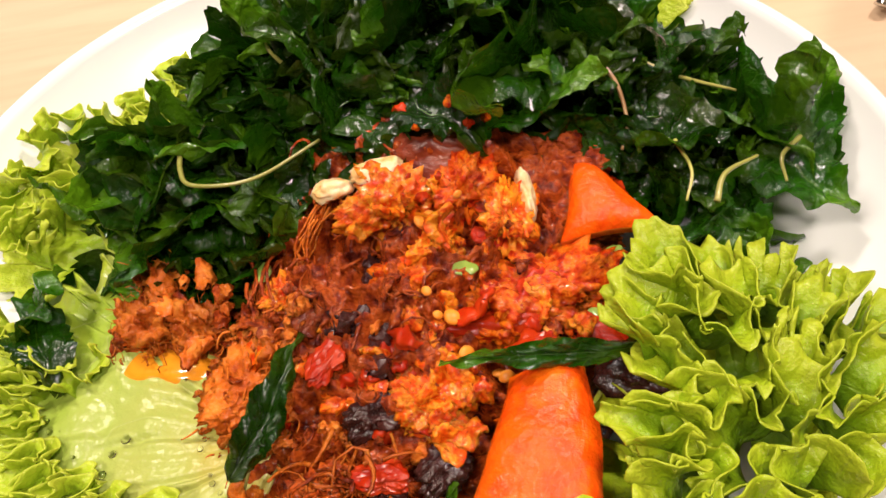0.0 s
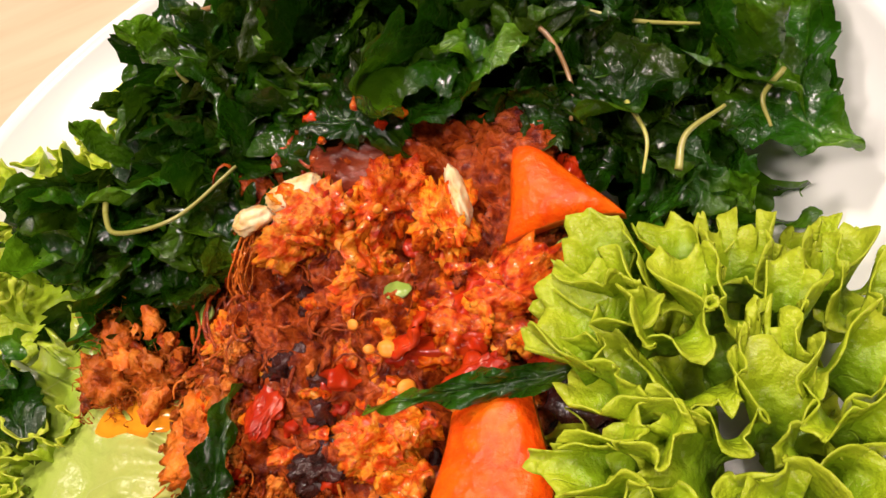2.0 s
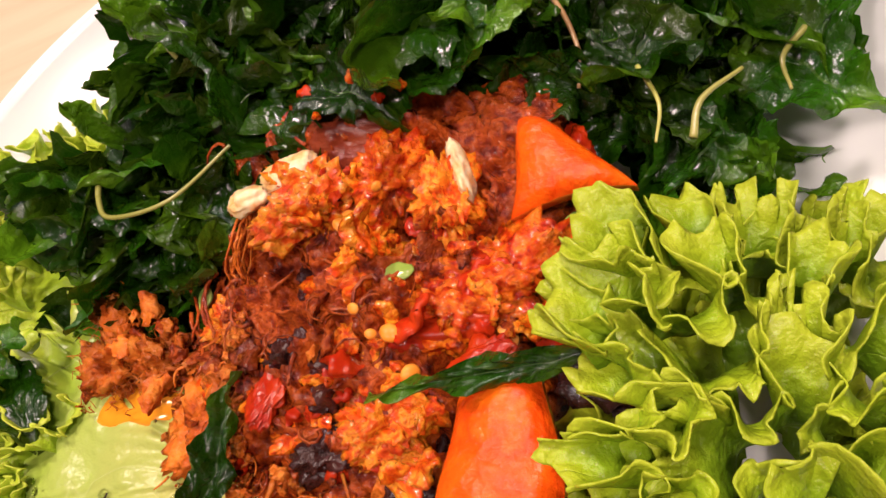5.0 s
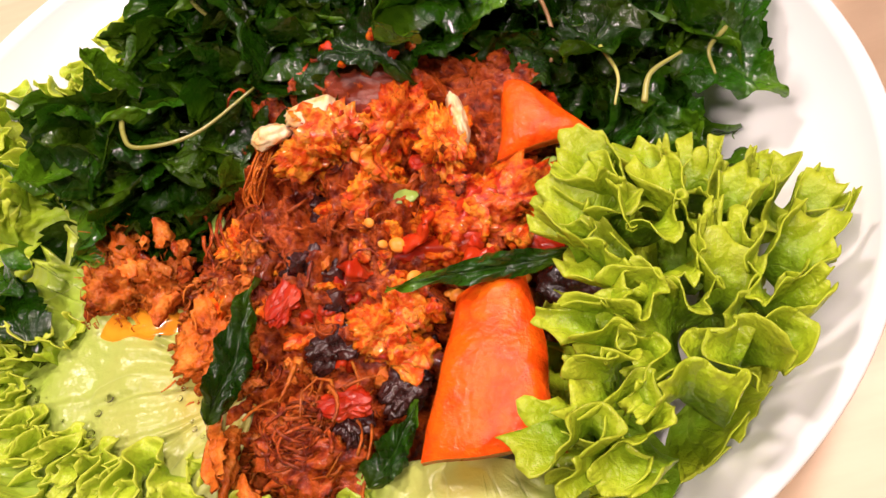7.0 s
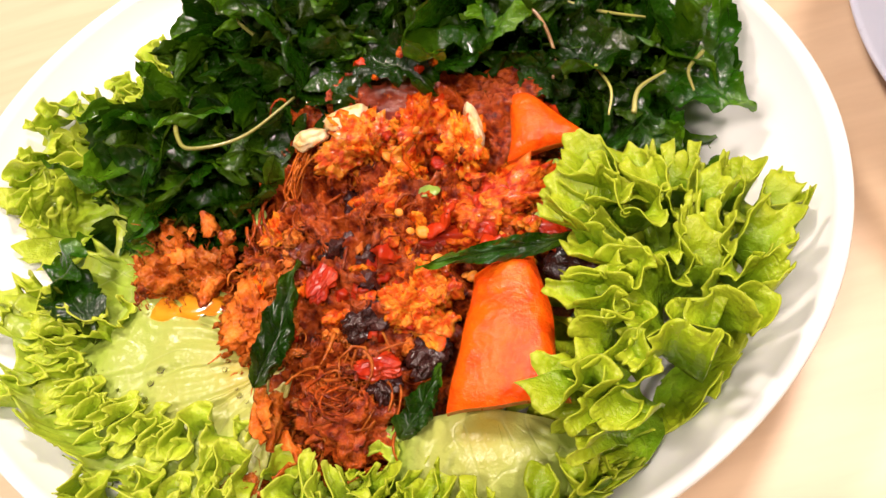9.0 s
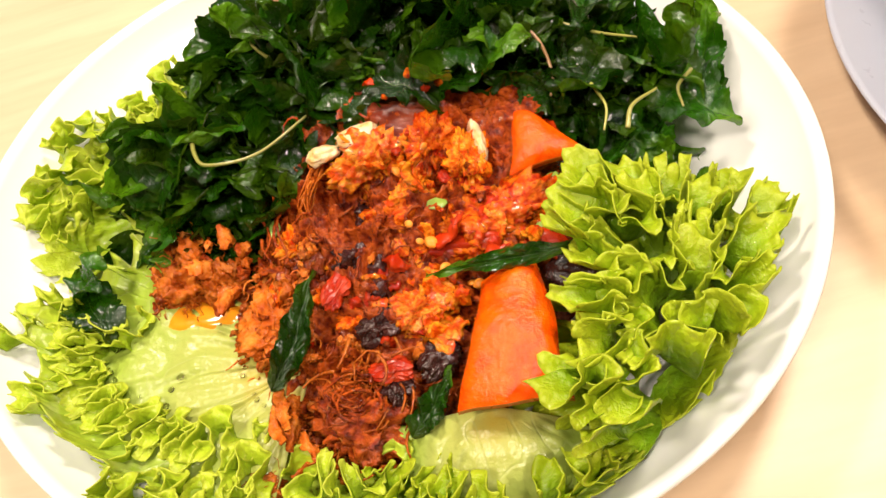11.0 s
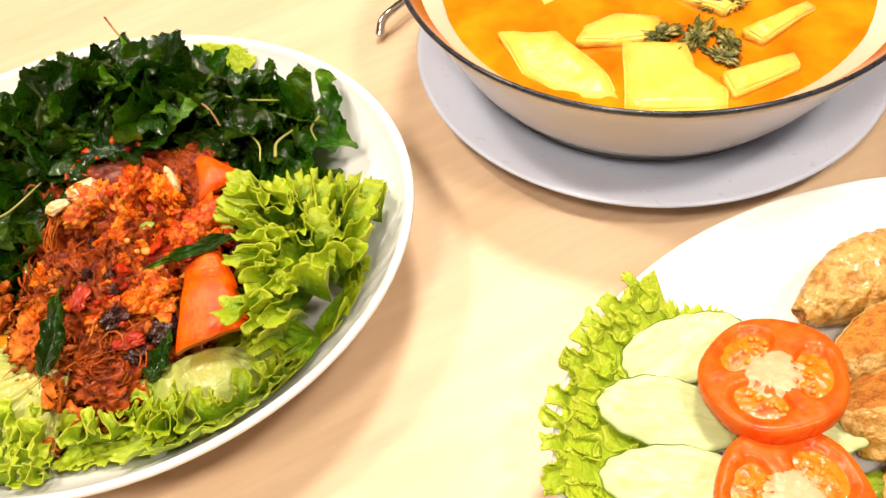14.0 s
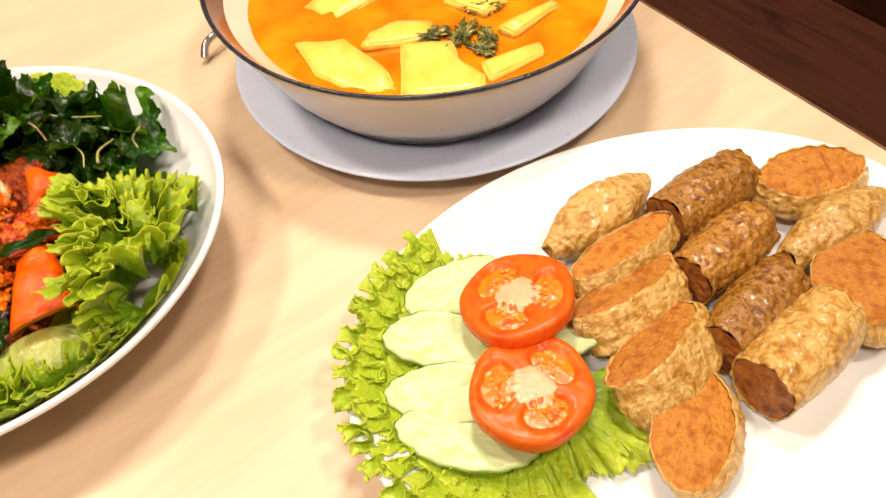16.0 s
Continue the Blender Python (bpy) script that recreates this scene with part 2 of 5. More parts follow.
TOFUSKIN = surf("fried_bean_skin", [(0.30, 0.115, 0.014), (0.47, 0.235, 0.045), (0.60, 0.38, 0.125), (0.40, 0.175, 0.025)], 150, 0.22, 0.1, bump=1.0, bump_scale=330, depth=0.0022, spec=0.5, coat=0.3, per_object=0.10, distort=0.9, detail=7)
DARKSKIN = surf("browned_bean_skin", [(0.13, 0.040, 0.004), (0.25, 0.095, 0.011), (0.42, 0.195, 0.034), (0.18, 0.062, 0.006)], 260, 0.2, 0.1, bump=1.0, bump_scale=340, depth=0.0018, spec=0.45, coat=0.25, per_object=0.2, detail=8, distort=0.6)
FILLING = surf("fried_filling", [(0.33, 0.082, 0.006), (0.46, 0.150, 0.013), (0.57, 0.23, 0.030), (0.39, 0.11, 0.008)], 190, 0.34, bump=1.0, bump_scale=700, depth=0.0018, spec=0.45, per_object=0.12, detail=9)
DARKFILL = surf("dark_filling", [(0.12, 0.030, 0.007), (0.30, 0.085, 0.014), (0.40, 0.14, 0.022), (0.16, 0.042, 0.009)], 170, 0.4, bump=0.9, bump_scale=500, coat=0.1, detail=9)
SOUP = surf("orange_curry_soup", [(0.56, 0.12, 0.002), (0.68, 0.19, 0.003), (0.76, 0.28, 0.006)], 40, 0.14, 0.06, bump=0.25, bump_scale=70, depth=0.0008, coat=0.2)
OMELETTE = surf("yellow_omelette", [(0.78, 0.44, 0.030), (0.84, 0.60, 0.11), (0.81, 0.52, 0.06)], 50, 0.3, 0.12, bump=0.5, bump_scale=180, depth=0.0010, coat=0.1, spec=0.4, sss=0.1, detail=8)
HERB = surf("soup_herb", [(0.035, 0.045, 0.008), (0.11, 0.11, 0.02), (0.40, 0.30, 0.07)], 260, 0.25, bump=0.6, bump_scale=250, coat=0.3)
DROP = graph("water_drop")[0]
for key, value in (("Transmission Weight", 1.0), ("Roughness", 0.02), ("IOR", 1.33)):
    DROP.node_tree.nodes["Principled BSDF"].inputs[key].default_value = value
DROP.node_tree.nodes["Principled BSDF"].inputs["Base Color"].default_value = (1, 1, 0.96, 1)
STEEL = surf("polished_steel", [(0.62, 0.60, 0.58), (0.68, 0.66, 0.64)], 40, 0.14, 0.05, bump=0.04, metal=1.0)


# ---- mesh helpers ----
def mesh_object(name, verts, faces, material, parent=None, uvs=None, label="", smooth=True, where=None):
    me = bpy.data.meshes.new(name)
    me.from_pydata([tuple(v) for v in verts], [], [tuple(f) for f in faces])
    me.materials.append(material)
    if uvs is not None:
        layer = me.uv_layers.new(name="UVMap")
        idx = np.empty(len(me.loops), dtype=np.int32)
        me.loops.foreach_get("vertex_index", idx)
        layer.data.foreach_set("uv", np.asarray(uvs, dtype=np.float32)[idx].ravel())
    if smooth:
        me.polygons.foreach_set("use_smooth", np.ones(len(me.polygons), dtype=bool))
    me.update()
    ob = new(name, me)
    if where is not None:
        ob.matrix_basis = where
    if parent is not None:
        ob.parent = parent
    if label:
        ob["label"] = label
    return ob


def part(name, bm, material, parent, label="", smooth=True):
    """Links a bmesh as one mesh object under a thing or a part."""
    me = bpy.data.meshes.new(name)
    bm.to_mesh(me)
    bm.free()
    me.materials.append(material)
    if smooth:
        me.polygons.foreach_set("use_smooth", np.ones(len(me.polygons), dtype=bool))
    ob = new(name, me)
    ob.parent = parent
    if label:
        ob["label"] = label
    return ob


def thing(name, m, label, category, group="", kind=""):
    ob = new(name)
    ob.empty_display_size = 0.01
    ob.matrix_basis = m
    return tagged(ob, label, category, group, kind)


def grid_faces(rows, cols, wrap=False):
    out = []
    for i in range(rows - 1):
        for j in range(cols if wrap else cols - 1):
            k = (j + 1) % cols
            out.append((i * cols + j, i * cols + k, (i + 1) * cols + k, (i + 1) * cols + j))
    return out


def lathe(name, profile, material, parent, sx=1.0, sy=1.0, seg=96, label=""):
    """A profile of (radius, z) turned round z and stretched to an oval."""
    ang = np.linspace(0, 2 * math.pi, seg, endpoint=False)
    verts = [(r * sx * math.cos(a), r * sy * math.sin(a), z) for r, z in profile for a in ang]
    return mesh_object(name, verts, grid_faces(len(profile), seg, True), material, parent, label=label)


def fbm(p, octaves=4):
    return noise.fractal(Vector(p), 1.0, 2.0, octaves)


def blob_data(rx, ry, rz, seed, rough=0.25, freq=1.6, level=3, octaves=4, grain=0.0):
    """A lumpy piece: verts and faces of a ball pushed in and out by noise."""
    bm = bmesh.new()
    bmesh.ops.create_icosphere(bm, subdivisions=level, radius=1.0)
    off = Vector((seed * 3.7, seed * 1.3, seed * 7.1))
    for v in bm.verts:
        d = 1 + rough * fbm(v.co * freq + off, octaves)
        if grain:
            d += grain * (abs(noise.noise(v.co * 4.5 + off)) + 0.6 * abs(noise.noise(v.co * 10 + off)) + 0.3 * abs(noise.noise(v.co * 22 + off)) - 0.5)
        v.co = Vector((v.co.x * rx * d, v.co.y * ry * d, v.co.z * rz * d))
    verts = [tuple(v.co) for v in bm.verts]
    faces = [tuple(v.index for v in f.verts) for f in bm.faces]
    bm.free()
    return verts, faces


def tube_data(points, radius, sides=6, taper=0.4):
    """Verts and faces of a tube along points, thinner towards its end."""
    pts = [Vector(p) for p in points]
    verts, faces, n = [], [], len(pts)
    for i, p in enumerate(pts):
        d = (pts[min(i + 1, n - 1)] - pts[max(i - 1, 0)]).normalized()
        u = d.cross(Vector((0.3, 0.2, 0.93))).normalized()
        w = d.cross(u)
        r = radius * (1 - (1 - taper) * i / (n - 1))
        verts += [p + r * (u * math.cos(a) + w * math.sin(a)) for a in [2 * math.pi * k / sides for k in range(sides)]]
    faces = grid_faces(n, sides, True) + [tuple(range(sides))[::-1], tuple(range((n - 1) * sides, n * sides))]
    return verts, faces


def curve_points(ends, bend, n=12):
    """A smooth line through the given points (Catmull-Rom), with n steps between two of them."""
    p = [Vector(e) for e in ends]
    p = [2 * p[0] - p[1]] + p + [2 * p[-1] - p[-2]]
    out = []
    for i in range(1, len(p) - 2):
        for k in range(n):
            t = k / n
            out.append(0.5 * ((2 * p[i]) + (p[i + 1] - p[i - 1]) * t + (2 * p[i - 1] - 5 * p[i] + 4 * p[i + 1] - p[i + 2]) * t * t + (3 * p[i] - p[i - 1] - 3 * p[i + 1] + p[i + 2]) * t ** 3))
    out.append(p[-2])
    return out


# ---- room ----
def slab(name, x0, x1, y0, y1, z0, z1, material, parent=None, m=None, bevel=0.0):
    bm = bmesh.new()
    bmesh.ops.create_cube(bm, size=1.0)
    for v in bm.verts:
        v.co = Vector((x0 + (v.co.x + 0.5) * (x1 - x0), y0 + (v.co.y + 0.5) * (y1 - y0), z0 + (v.co.z + 0.5) * (z1 - z0)))
    if bevel:
        bmesh.ops.bevel(bm, geom=bm.edges[:], offset=bevel, segments=3, affect="EDGES")
    ob = part(name, bm, material, parent, smooth=False)
    if m is not None:
        ob.matrix_basis = m
    return ob


for nm, box, mt in (("floor", (-2.5, 2.5, -2.5, 2.5, -0.80, -0.74), FLOORTILE), ("ceiling", (-2.5, 2.5, -2.5, 2.5, 2.0, 2.1), PLASTER),
                    ("wall_north", (-2.5, 2.5, 2.5, 2.6, -0.74, 2.0), PLASTER), ("wall_south", (-2.5, 2.5, -2.6, -2.5, -0.74, 2.0), PLASTER),
                    ("wall_east", (2.5, 2.6, -2.5, 2.5, -0.74, 2.0), PLASTER), ("wall_west", (-2.6, -2.5, -2.5, 2.5, -0.74, 2.0), PLASTER)):
    tagged(slab(nm, *box, mt), "plain surface closing the dining room", nm.split("_")[0], kind="structure")

TURN_T = pose(0, 0, 0, 0, 0, 14.2)
table = thing("dining_table", TURN_T @ pose(0, 0, -0.74), "pale birch laminate dining table with a dark edge", "table")
slab("tabletop", -0.80, 0.455, -0.60, 0.60, 0.712, 0.74, BIRCH, table, bevel=0.0015)
slab("edge_band", 0.4552, 0.4575, -0.60, 0.60, 0.7125, 0.7385, EDGE, table)
for lx in (-0.72, 0.37):
    for ly in (-0.52, 0.52):
        slab("leg", lx - 0.025, lx + 0.025, ly - 0.025, ly + 0.025, 0.0, 0.712, DARKWOOD, table, bevel=0.003)

bench = thing("bench", TURN_T @ pose(0.52, 0, -0.74), "dark reddish-brown stained wooden bench beside the table", "bench")
slab("seat", 0.0, 0.42, -0.9, 0.9, 0.43, 0.46, DARKWOOD, bench, bevel=0.004)
slab("side_panel", 0.02, 0.40, -0.9, -0.87, 0.0, 0.43, DARKWOOD, bench)
slab("side_panel", 0.02, 0.40, 0.87, 0.9, 0.0, 0.43, DARKWOOD, bench)
slab("backrest", 0.42, 0.45, -0.9, 0.9, 0.0, 0.95, DARKWOOD, bench, bevel=0.004)

# ---- crockery ----
main_plate = thing("deep_plate", pose(0.0013, -0.0021, 0, 0, 0, -9.5), "deep white oval melamine plate holding the salad", "plate")
lathe("body", [(0.0, 0.0035), (0.55, 0.0035), (0.57, 0.0), (0.60, 0.0), (0.62, 0.006), (0.74, 0.014), (0.88, 0.0255), (0.965, 0.0385), (0.992, 0.0430), (1.0, 0.0448), (0.998, 0.0462), (0.990, 0.0468), (0.977, 0.0462),
               (0.966, 0.0440), (0.94, 0.0385), (0.86, 0.0275), (0.74, 0.0175), (0.62, 0.0105), (0.50, 0.0085), (0.0, 0.008)], CHINA, main_plate, 0.1484, 0.1330, 160)

oval_plate = thing("oval_plate", pose(0.3159, -0.1874, 0), "white oval melamine platter with rolls and vegetables", "plate")
lathe("body", [(0.0, 0.003), (0.60, 0.003), (0.62, 0.0), (0.65, 0.0), (0.67, 0.006), (0.80, 0.0150), (0.93, 0.0240), (0.99, 0.0290), (1.0, 0.0306), (0.997, 0.0317), (0.985, 0.0320), (0.96, 0.0300), (0.90, 0.0255), (0.78, 0.0182), (0.68, 0.0120), (0.56, 0.0095), (0.0, 0.009)],
      CHINA, oval_plate, 0.1518, 0.112, 160)

saucer = thing("saucer", pose(0.3025, 0.0708, 0), "lavender-grey plastic plate under the soup bowl", "saucer")
lathe("well", [(0.101, 0.0085), (0.094, 0.0068), (0.0, 0.006), (0.0, 0.003), (0.085, 0.003), (0.087, 0.0), (0.092, 0.0), (0.094, 0.004)], LAVENDER, saucer, seg=128)
lathe("rim", [(0.094, 0.004), (0.118, 0.0105), (0.130, 0.0145), (0.1312, 0.0160), (0.1303, 0.0171), (0.1285, 0.0168), (0.117, 0.0130), (0.101, 0.0085)], LAVENDER, saucer, seg=128)

bowl = thing("soup_bowl", pose(0.301, 0.0714, 0.0062), "cream soup bowl with a dark rim and brown inner band", "bowl")
lathe("body", [(0.0, 0.0050), (0.083, 0.0052), (0.0925, 0.0062), (0.1005, 0.0118), (0.1080, 0.0222), (0.1160, 0.0370), (0.1235, 0.0515), (0.1290, 0.0622), (0.1325, 0.0690), (0.1326, 0.0695)], CREAM, bowl, seg=128, label="cream glazed outside")
lathe("inside", [(0.1235, 0.061), (0.117, 0.0545), (0.110, 0.0475), (0.095, 0.030), (0.07, 0.014), (0.0, 0.012)], CREAM, bowl, seg=128, label="cream glazed inside")
lathe("inner_band", [(0.1318, 0.0722), (0.1295, 0.0690), (0.1235, 0.0610)], BROWNBAND, bowl, seg=128, label="reddish-brown glazed band")
lathe("rim", [(0.1325, 0.0695), (0.1345, 0.0718), (0.1348, 0.0730), (0.1340, 0.0738), (0.1328, 0.0735), (0.1318, 0.0722)], RIMLINE, bowl, seg=128, label="worn blue-black rim line")
lathe("foot", [(0.088, 0.0070), (0.0935, 0.0068), (0.0930, 0.0010), (0.086, 0.0010), (0.084, 0.0065)], FOOTGREY, bowl, seg=96, label="foot ring, greyed by the bowl's shade")


# ---- soup ----
soup = thing("soup", pose(0.301, 0.0714, 0.0), "orange sour curry filling the bowl", "soup")
ring = np.linspace(0, 1.0, 26)
ang = np.linspace(0, 2 * math.pi, 96, endpoint=False)
sv = [(0.1125 * r * math.cos(a), 0.1125 * r * math.sin(a), 0.0552 + 0.0006 * fbm((r * math.cos(a) * 5, r * math.sin(a) * 5, 2.0))) for r in ring for a in ang]
mesh_object("broth", sv, grid_faces(26, 96, True), SOUP, soup)


def slice_block(name, outline, z0, z1, material, m, label, category, group, seed=0.0, wob=0.0012):
    """A cut piece with rounded edges and slightly wavy faces, from a short outline in the plan."""
    bm = bmesh.new()
    vs = [bm.verts.new((x, y, z0)) for x, y in outline]
    f = bm.faces.new(vs)
    ret = bmesh.ops.extrude_face_region(bm, geom=[f])
    for v in ret["geom"]:
        if isinstance(v, bmesh.types.BMVert):
            v.co.z = z1
    bmesh.ops.recalc_face_normals(bm, faces=bm.faces[:])
    bmesh.ops.bevel(bm, geom=bm.edges[:], offset=0.0009, segments=2, affect="EDGES")
    bmesh.ops.triangulate(bm, faces=bm.faces[:])
    bmesh.ops.subdivide_edges(bm, edges=[e for e in bm.edges if e.calc_length() > 0.005], cuts=3, use_grid_fill=True)
    for v in bm.verts:
        v.co += wob * noise.noise_vector(v.co * 90 + Vector((seed, seed, 0)))
    me = bpy.data.meshes.new(name)
    bm.to_mesh(me)
    bm.free()
    me.materials.append(material)
    me.polygons.foreach_set("use_smooth", np.ones(len(me.polygons), dtype=bool))
    ob = new(name, me)
    ob.matrix_basis = m
    return tagged(ob, label, category, group)


OM = "yellow omelette piece floating in the orange curry"
for i, (out, mm) in enumerate([
    ([(0.265, 0.020), (0.292, 0.008), (0.290, -0.008), (0.297, -0.028), (0.291, -0.040), (0.249, -0.024)], pose(0, 0, 0)),
    ([(0.210, 0.047), (0.236, 0.036), (0.250, 0.004), (0.250, -0.016), (0.230, -0.008), (0.213, 0.014)], pose(0, 0, -0.0006)),
    ([(0.298, -0.018), (0.336, -0.015), (0.334, -0.025), (0.297, -0.033)], pose(0, 0, 0.001)),
    ([(0.243, 0.026), (0.252, 0.038), (0.270, 0.043), (0.291, 0.034), (0.283, 0.018), (0.262, 0.020)], pose(0, 0, 0.0005)),
    ([(0.320, 0.006), (0.360, 0.018), (0.362, 0.012), (0.326, -0.004)], pose(0, 0, 0.001)),
    ([(0.302, 0.048), (0.330, 0.052), (0.338, 0.030), (0.318, 0.022)], pose(0, 0, 0.0)),
    ([(0.225, 0.085), (0.262, 0.100), (0.268, 0.070), (0.236, 0.062)], pose(0, 0, -0.001)),
    ([(0.330, 0.075), (0.366, 0.080), (0.362, 0.056), (0.336, 0.052)], pose(0, 0, -0.001)),
]):
    cx, cy = sum(p[0] for p in out) / len(out), sum(p[1] for p in out) / len(out)
    tip = [(1, -2), (7, -5), (3, 2), (-6, 4), (2, 5), (-5, 3), (5, -4), (-4, -4)][i]
    mm = mm @ pose(cx, cy, 0.0565, *tip, 0) @ pose(-cx, -cy, -0.0565)
    slice_block("omelette_piece", out, 0.052, 0.0580, OMELETTE, mm, OM, "omelette", "omelette pieces in the soup", i * 3.1)

for i, (hx, hy, s) in enumerate([(0.285, 0.020, 0.010), (0.300, 0.012, 0.012), (0.312, 0.003, 0.010), (0.305, -0.006, 0.008), (0.322, 0.030, 0.010)]):
    v, f = blob_data(s * 0.78, s * 0.34, 0.0018, 20 + i, 1.3, 3.4, 5)
    tagged(mesh_object("herb_clump", v, f, HERB, where=pose(hx, hy, 0.0570, 0, 0, 40 * i)), "dark cooked herb clump floating in the soup", "herb", "herbs in the soup")


# ---- leaves ----
def lettuce(base, heading, length, spread, seed, parent, material=None, surface=None, rise=0.016, meander=0.0075, waves=0.024, blade=0.45, lift=0.003, lean=0.25, rows=40, cols=240, limit=None, crinkle=0.003, ridges=0.0, jag=0.0052, frill=0.0020, cut=0.0088):
    """A frilled lettuce leaf on a surface: a flat blade round its base whose border stands up in winding folds with a toothed, curled edge."""
    rng = random.Random(seed)
    ph = [rng.uniform(0, 6.28) for _ in range(6)]
    off = Vector((seed * 0.77, seed * 1.31, seed * 0.53))
    bx, by, bz = base
    ch, sh = math.cos(radians(heading)), math.sin(radians(heading))
    verts, uvs = [], []
    turns = max(2.0, 2 * spread * length / waves)
    teeth = waves / cut
    for i in range(rows):
        s = i / (rows - 1)
        t = max(0.0, (s - blade) / (1 - blade))
        for j in range(cols):
            a = -1 + 2 * j / (cols - 1)
            th = a * spread
            lobe = 1 + 0.13 * math.sin(th * 2.3 + ph[0]) + 0.09 * math.sin(th * 5.1 + ph[1])
            dirp = Vector((math.sin(th), math.cos(th), 0))
            w = noise.noise(dirp * 1.7 + off)
            k = a * math.pi * turns + 2.2 * w + ph[2]
            amp = meander * (0.75 + 0.7 * noise.noise(dirp * 2.6 + off * 1.7)) * t ** 1.1
            edge = max(0.0, (s - 0.76) / 0.24)
            q = k * 3.7 + 2.0 * math.sin(k + ph[3])
            fr = frill * max(0.0, (s - 0.6) / 0.4) ** 1.4
            saw = (k * teeth / math.pi + 0.35 * math.sin(k * 1.7 + ph[4])) % 1.0
            tooth = jag * edge * (abs(2 * saw - 1) - 0.5) * (0.7 + 0.6 * noise.noise((k * 2.3, seed, 2.0)))
            out = length * lobe * (min(s, blade) + (s - blade) * (0.35 + lean) * (1 if s > blade else 0)) + amp * math.sin(k) + fr * math.sin(q) + (0.0020 * edge ** 1.5 + 1.1 * tooth) * max(-1.0, min(1.0, 1.6 * math.sin(k)))
            tang = -0.62 * amp * math.sin(2 * k) + fr * math.cos(q)
            x, y = out * math.sin(th) + tang * math.cos(th), out * math.cos(th) - tang * math.sin(th)
            wx, wy = bx + ch * x - sh * y, by + sh * x + ch * y
            if limit:
                cx, cy, sx, sy, far = limit
                rho = math.hypot((wx - cx) / sx, (wy - cy) / sy)
                if rho > far:
                    g = (far + 0.05 * math.tanh((rho - far) / 0.12)) / rho
                    wx, wy = cx + (wx - cx) * g, cy + (wy - cy) * g
            low = surface(wx, wy)
            p = Vector((wx, wy, 0.0))
            up = lift + rise * (0.7 + 0.6 * (0.5 + 0.5 * w)) * t ** 0.8 * (0.85 + 0.3 * math.sin(k * 0.5 + ph[1])) + tooth * 1.0 + fr * 0.8 * math.sin(q + 1) + crinkle * (0.3 + s) * (fbm(p * 62 + off, 3) + 0.5 * fbm(p * 190 + off, 2))
            up += ridges * (1 - 0.7 * s) * math.sin(a * 27 + 9 * noise.noise((a * 4, s * 2, seed))) * (0.6 + 0.8 * noise.noise((a * 9, s * 3, seed + 5))) * min(1.0, s * 5)
            verts.append((wx - bx, wy - by, low + max(0.0006, up) - bz))
            uvs.append((0.5 + a / 2, s))
    ob = mesh_object("leaf", verts, grid_faces(rows, cols), material or LETTUCE, None, uvs)
    ob.parent = parent
    ob.matrix_basis = pose(*base)
    sol = ob.modifiers.new("thickness", "SOLIDIFY")
    sol.thickness, sol.offset = 0.0004, 0.0
    return ob


def plate_floor(cx, cy, sx, sy, z0, z1, flat, turn=0.0):
    """Height of a plate's inside over the plan, for numbers or arrays."""
    c, s = math.cos(radians(turn)), math.sin(radians(turn))

    def h(x, y):
        u, v = c * (x - cx) + s * (y - cy), -s * (x - cx) + c * (y - cy)
        return z0 + (z1 - z0) * np.clip((np.hypot(u / sx, v / sy) - flat) / (1 - flat), 0.0, 1.0) ** 1.5
    return h


MAINFLOOR = plate_floor(0.0013, -0.0021, 0.1484, 0.1330, 0.0105, 0.0480, 0.58, -9.5)
OVALFLOOR = plate_floor(0.3159, -0.1874, 0.1518, 0.112, 0.0110, 0.0335, 0.62)


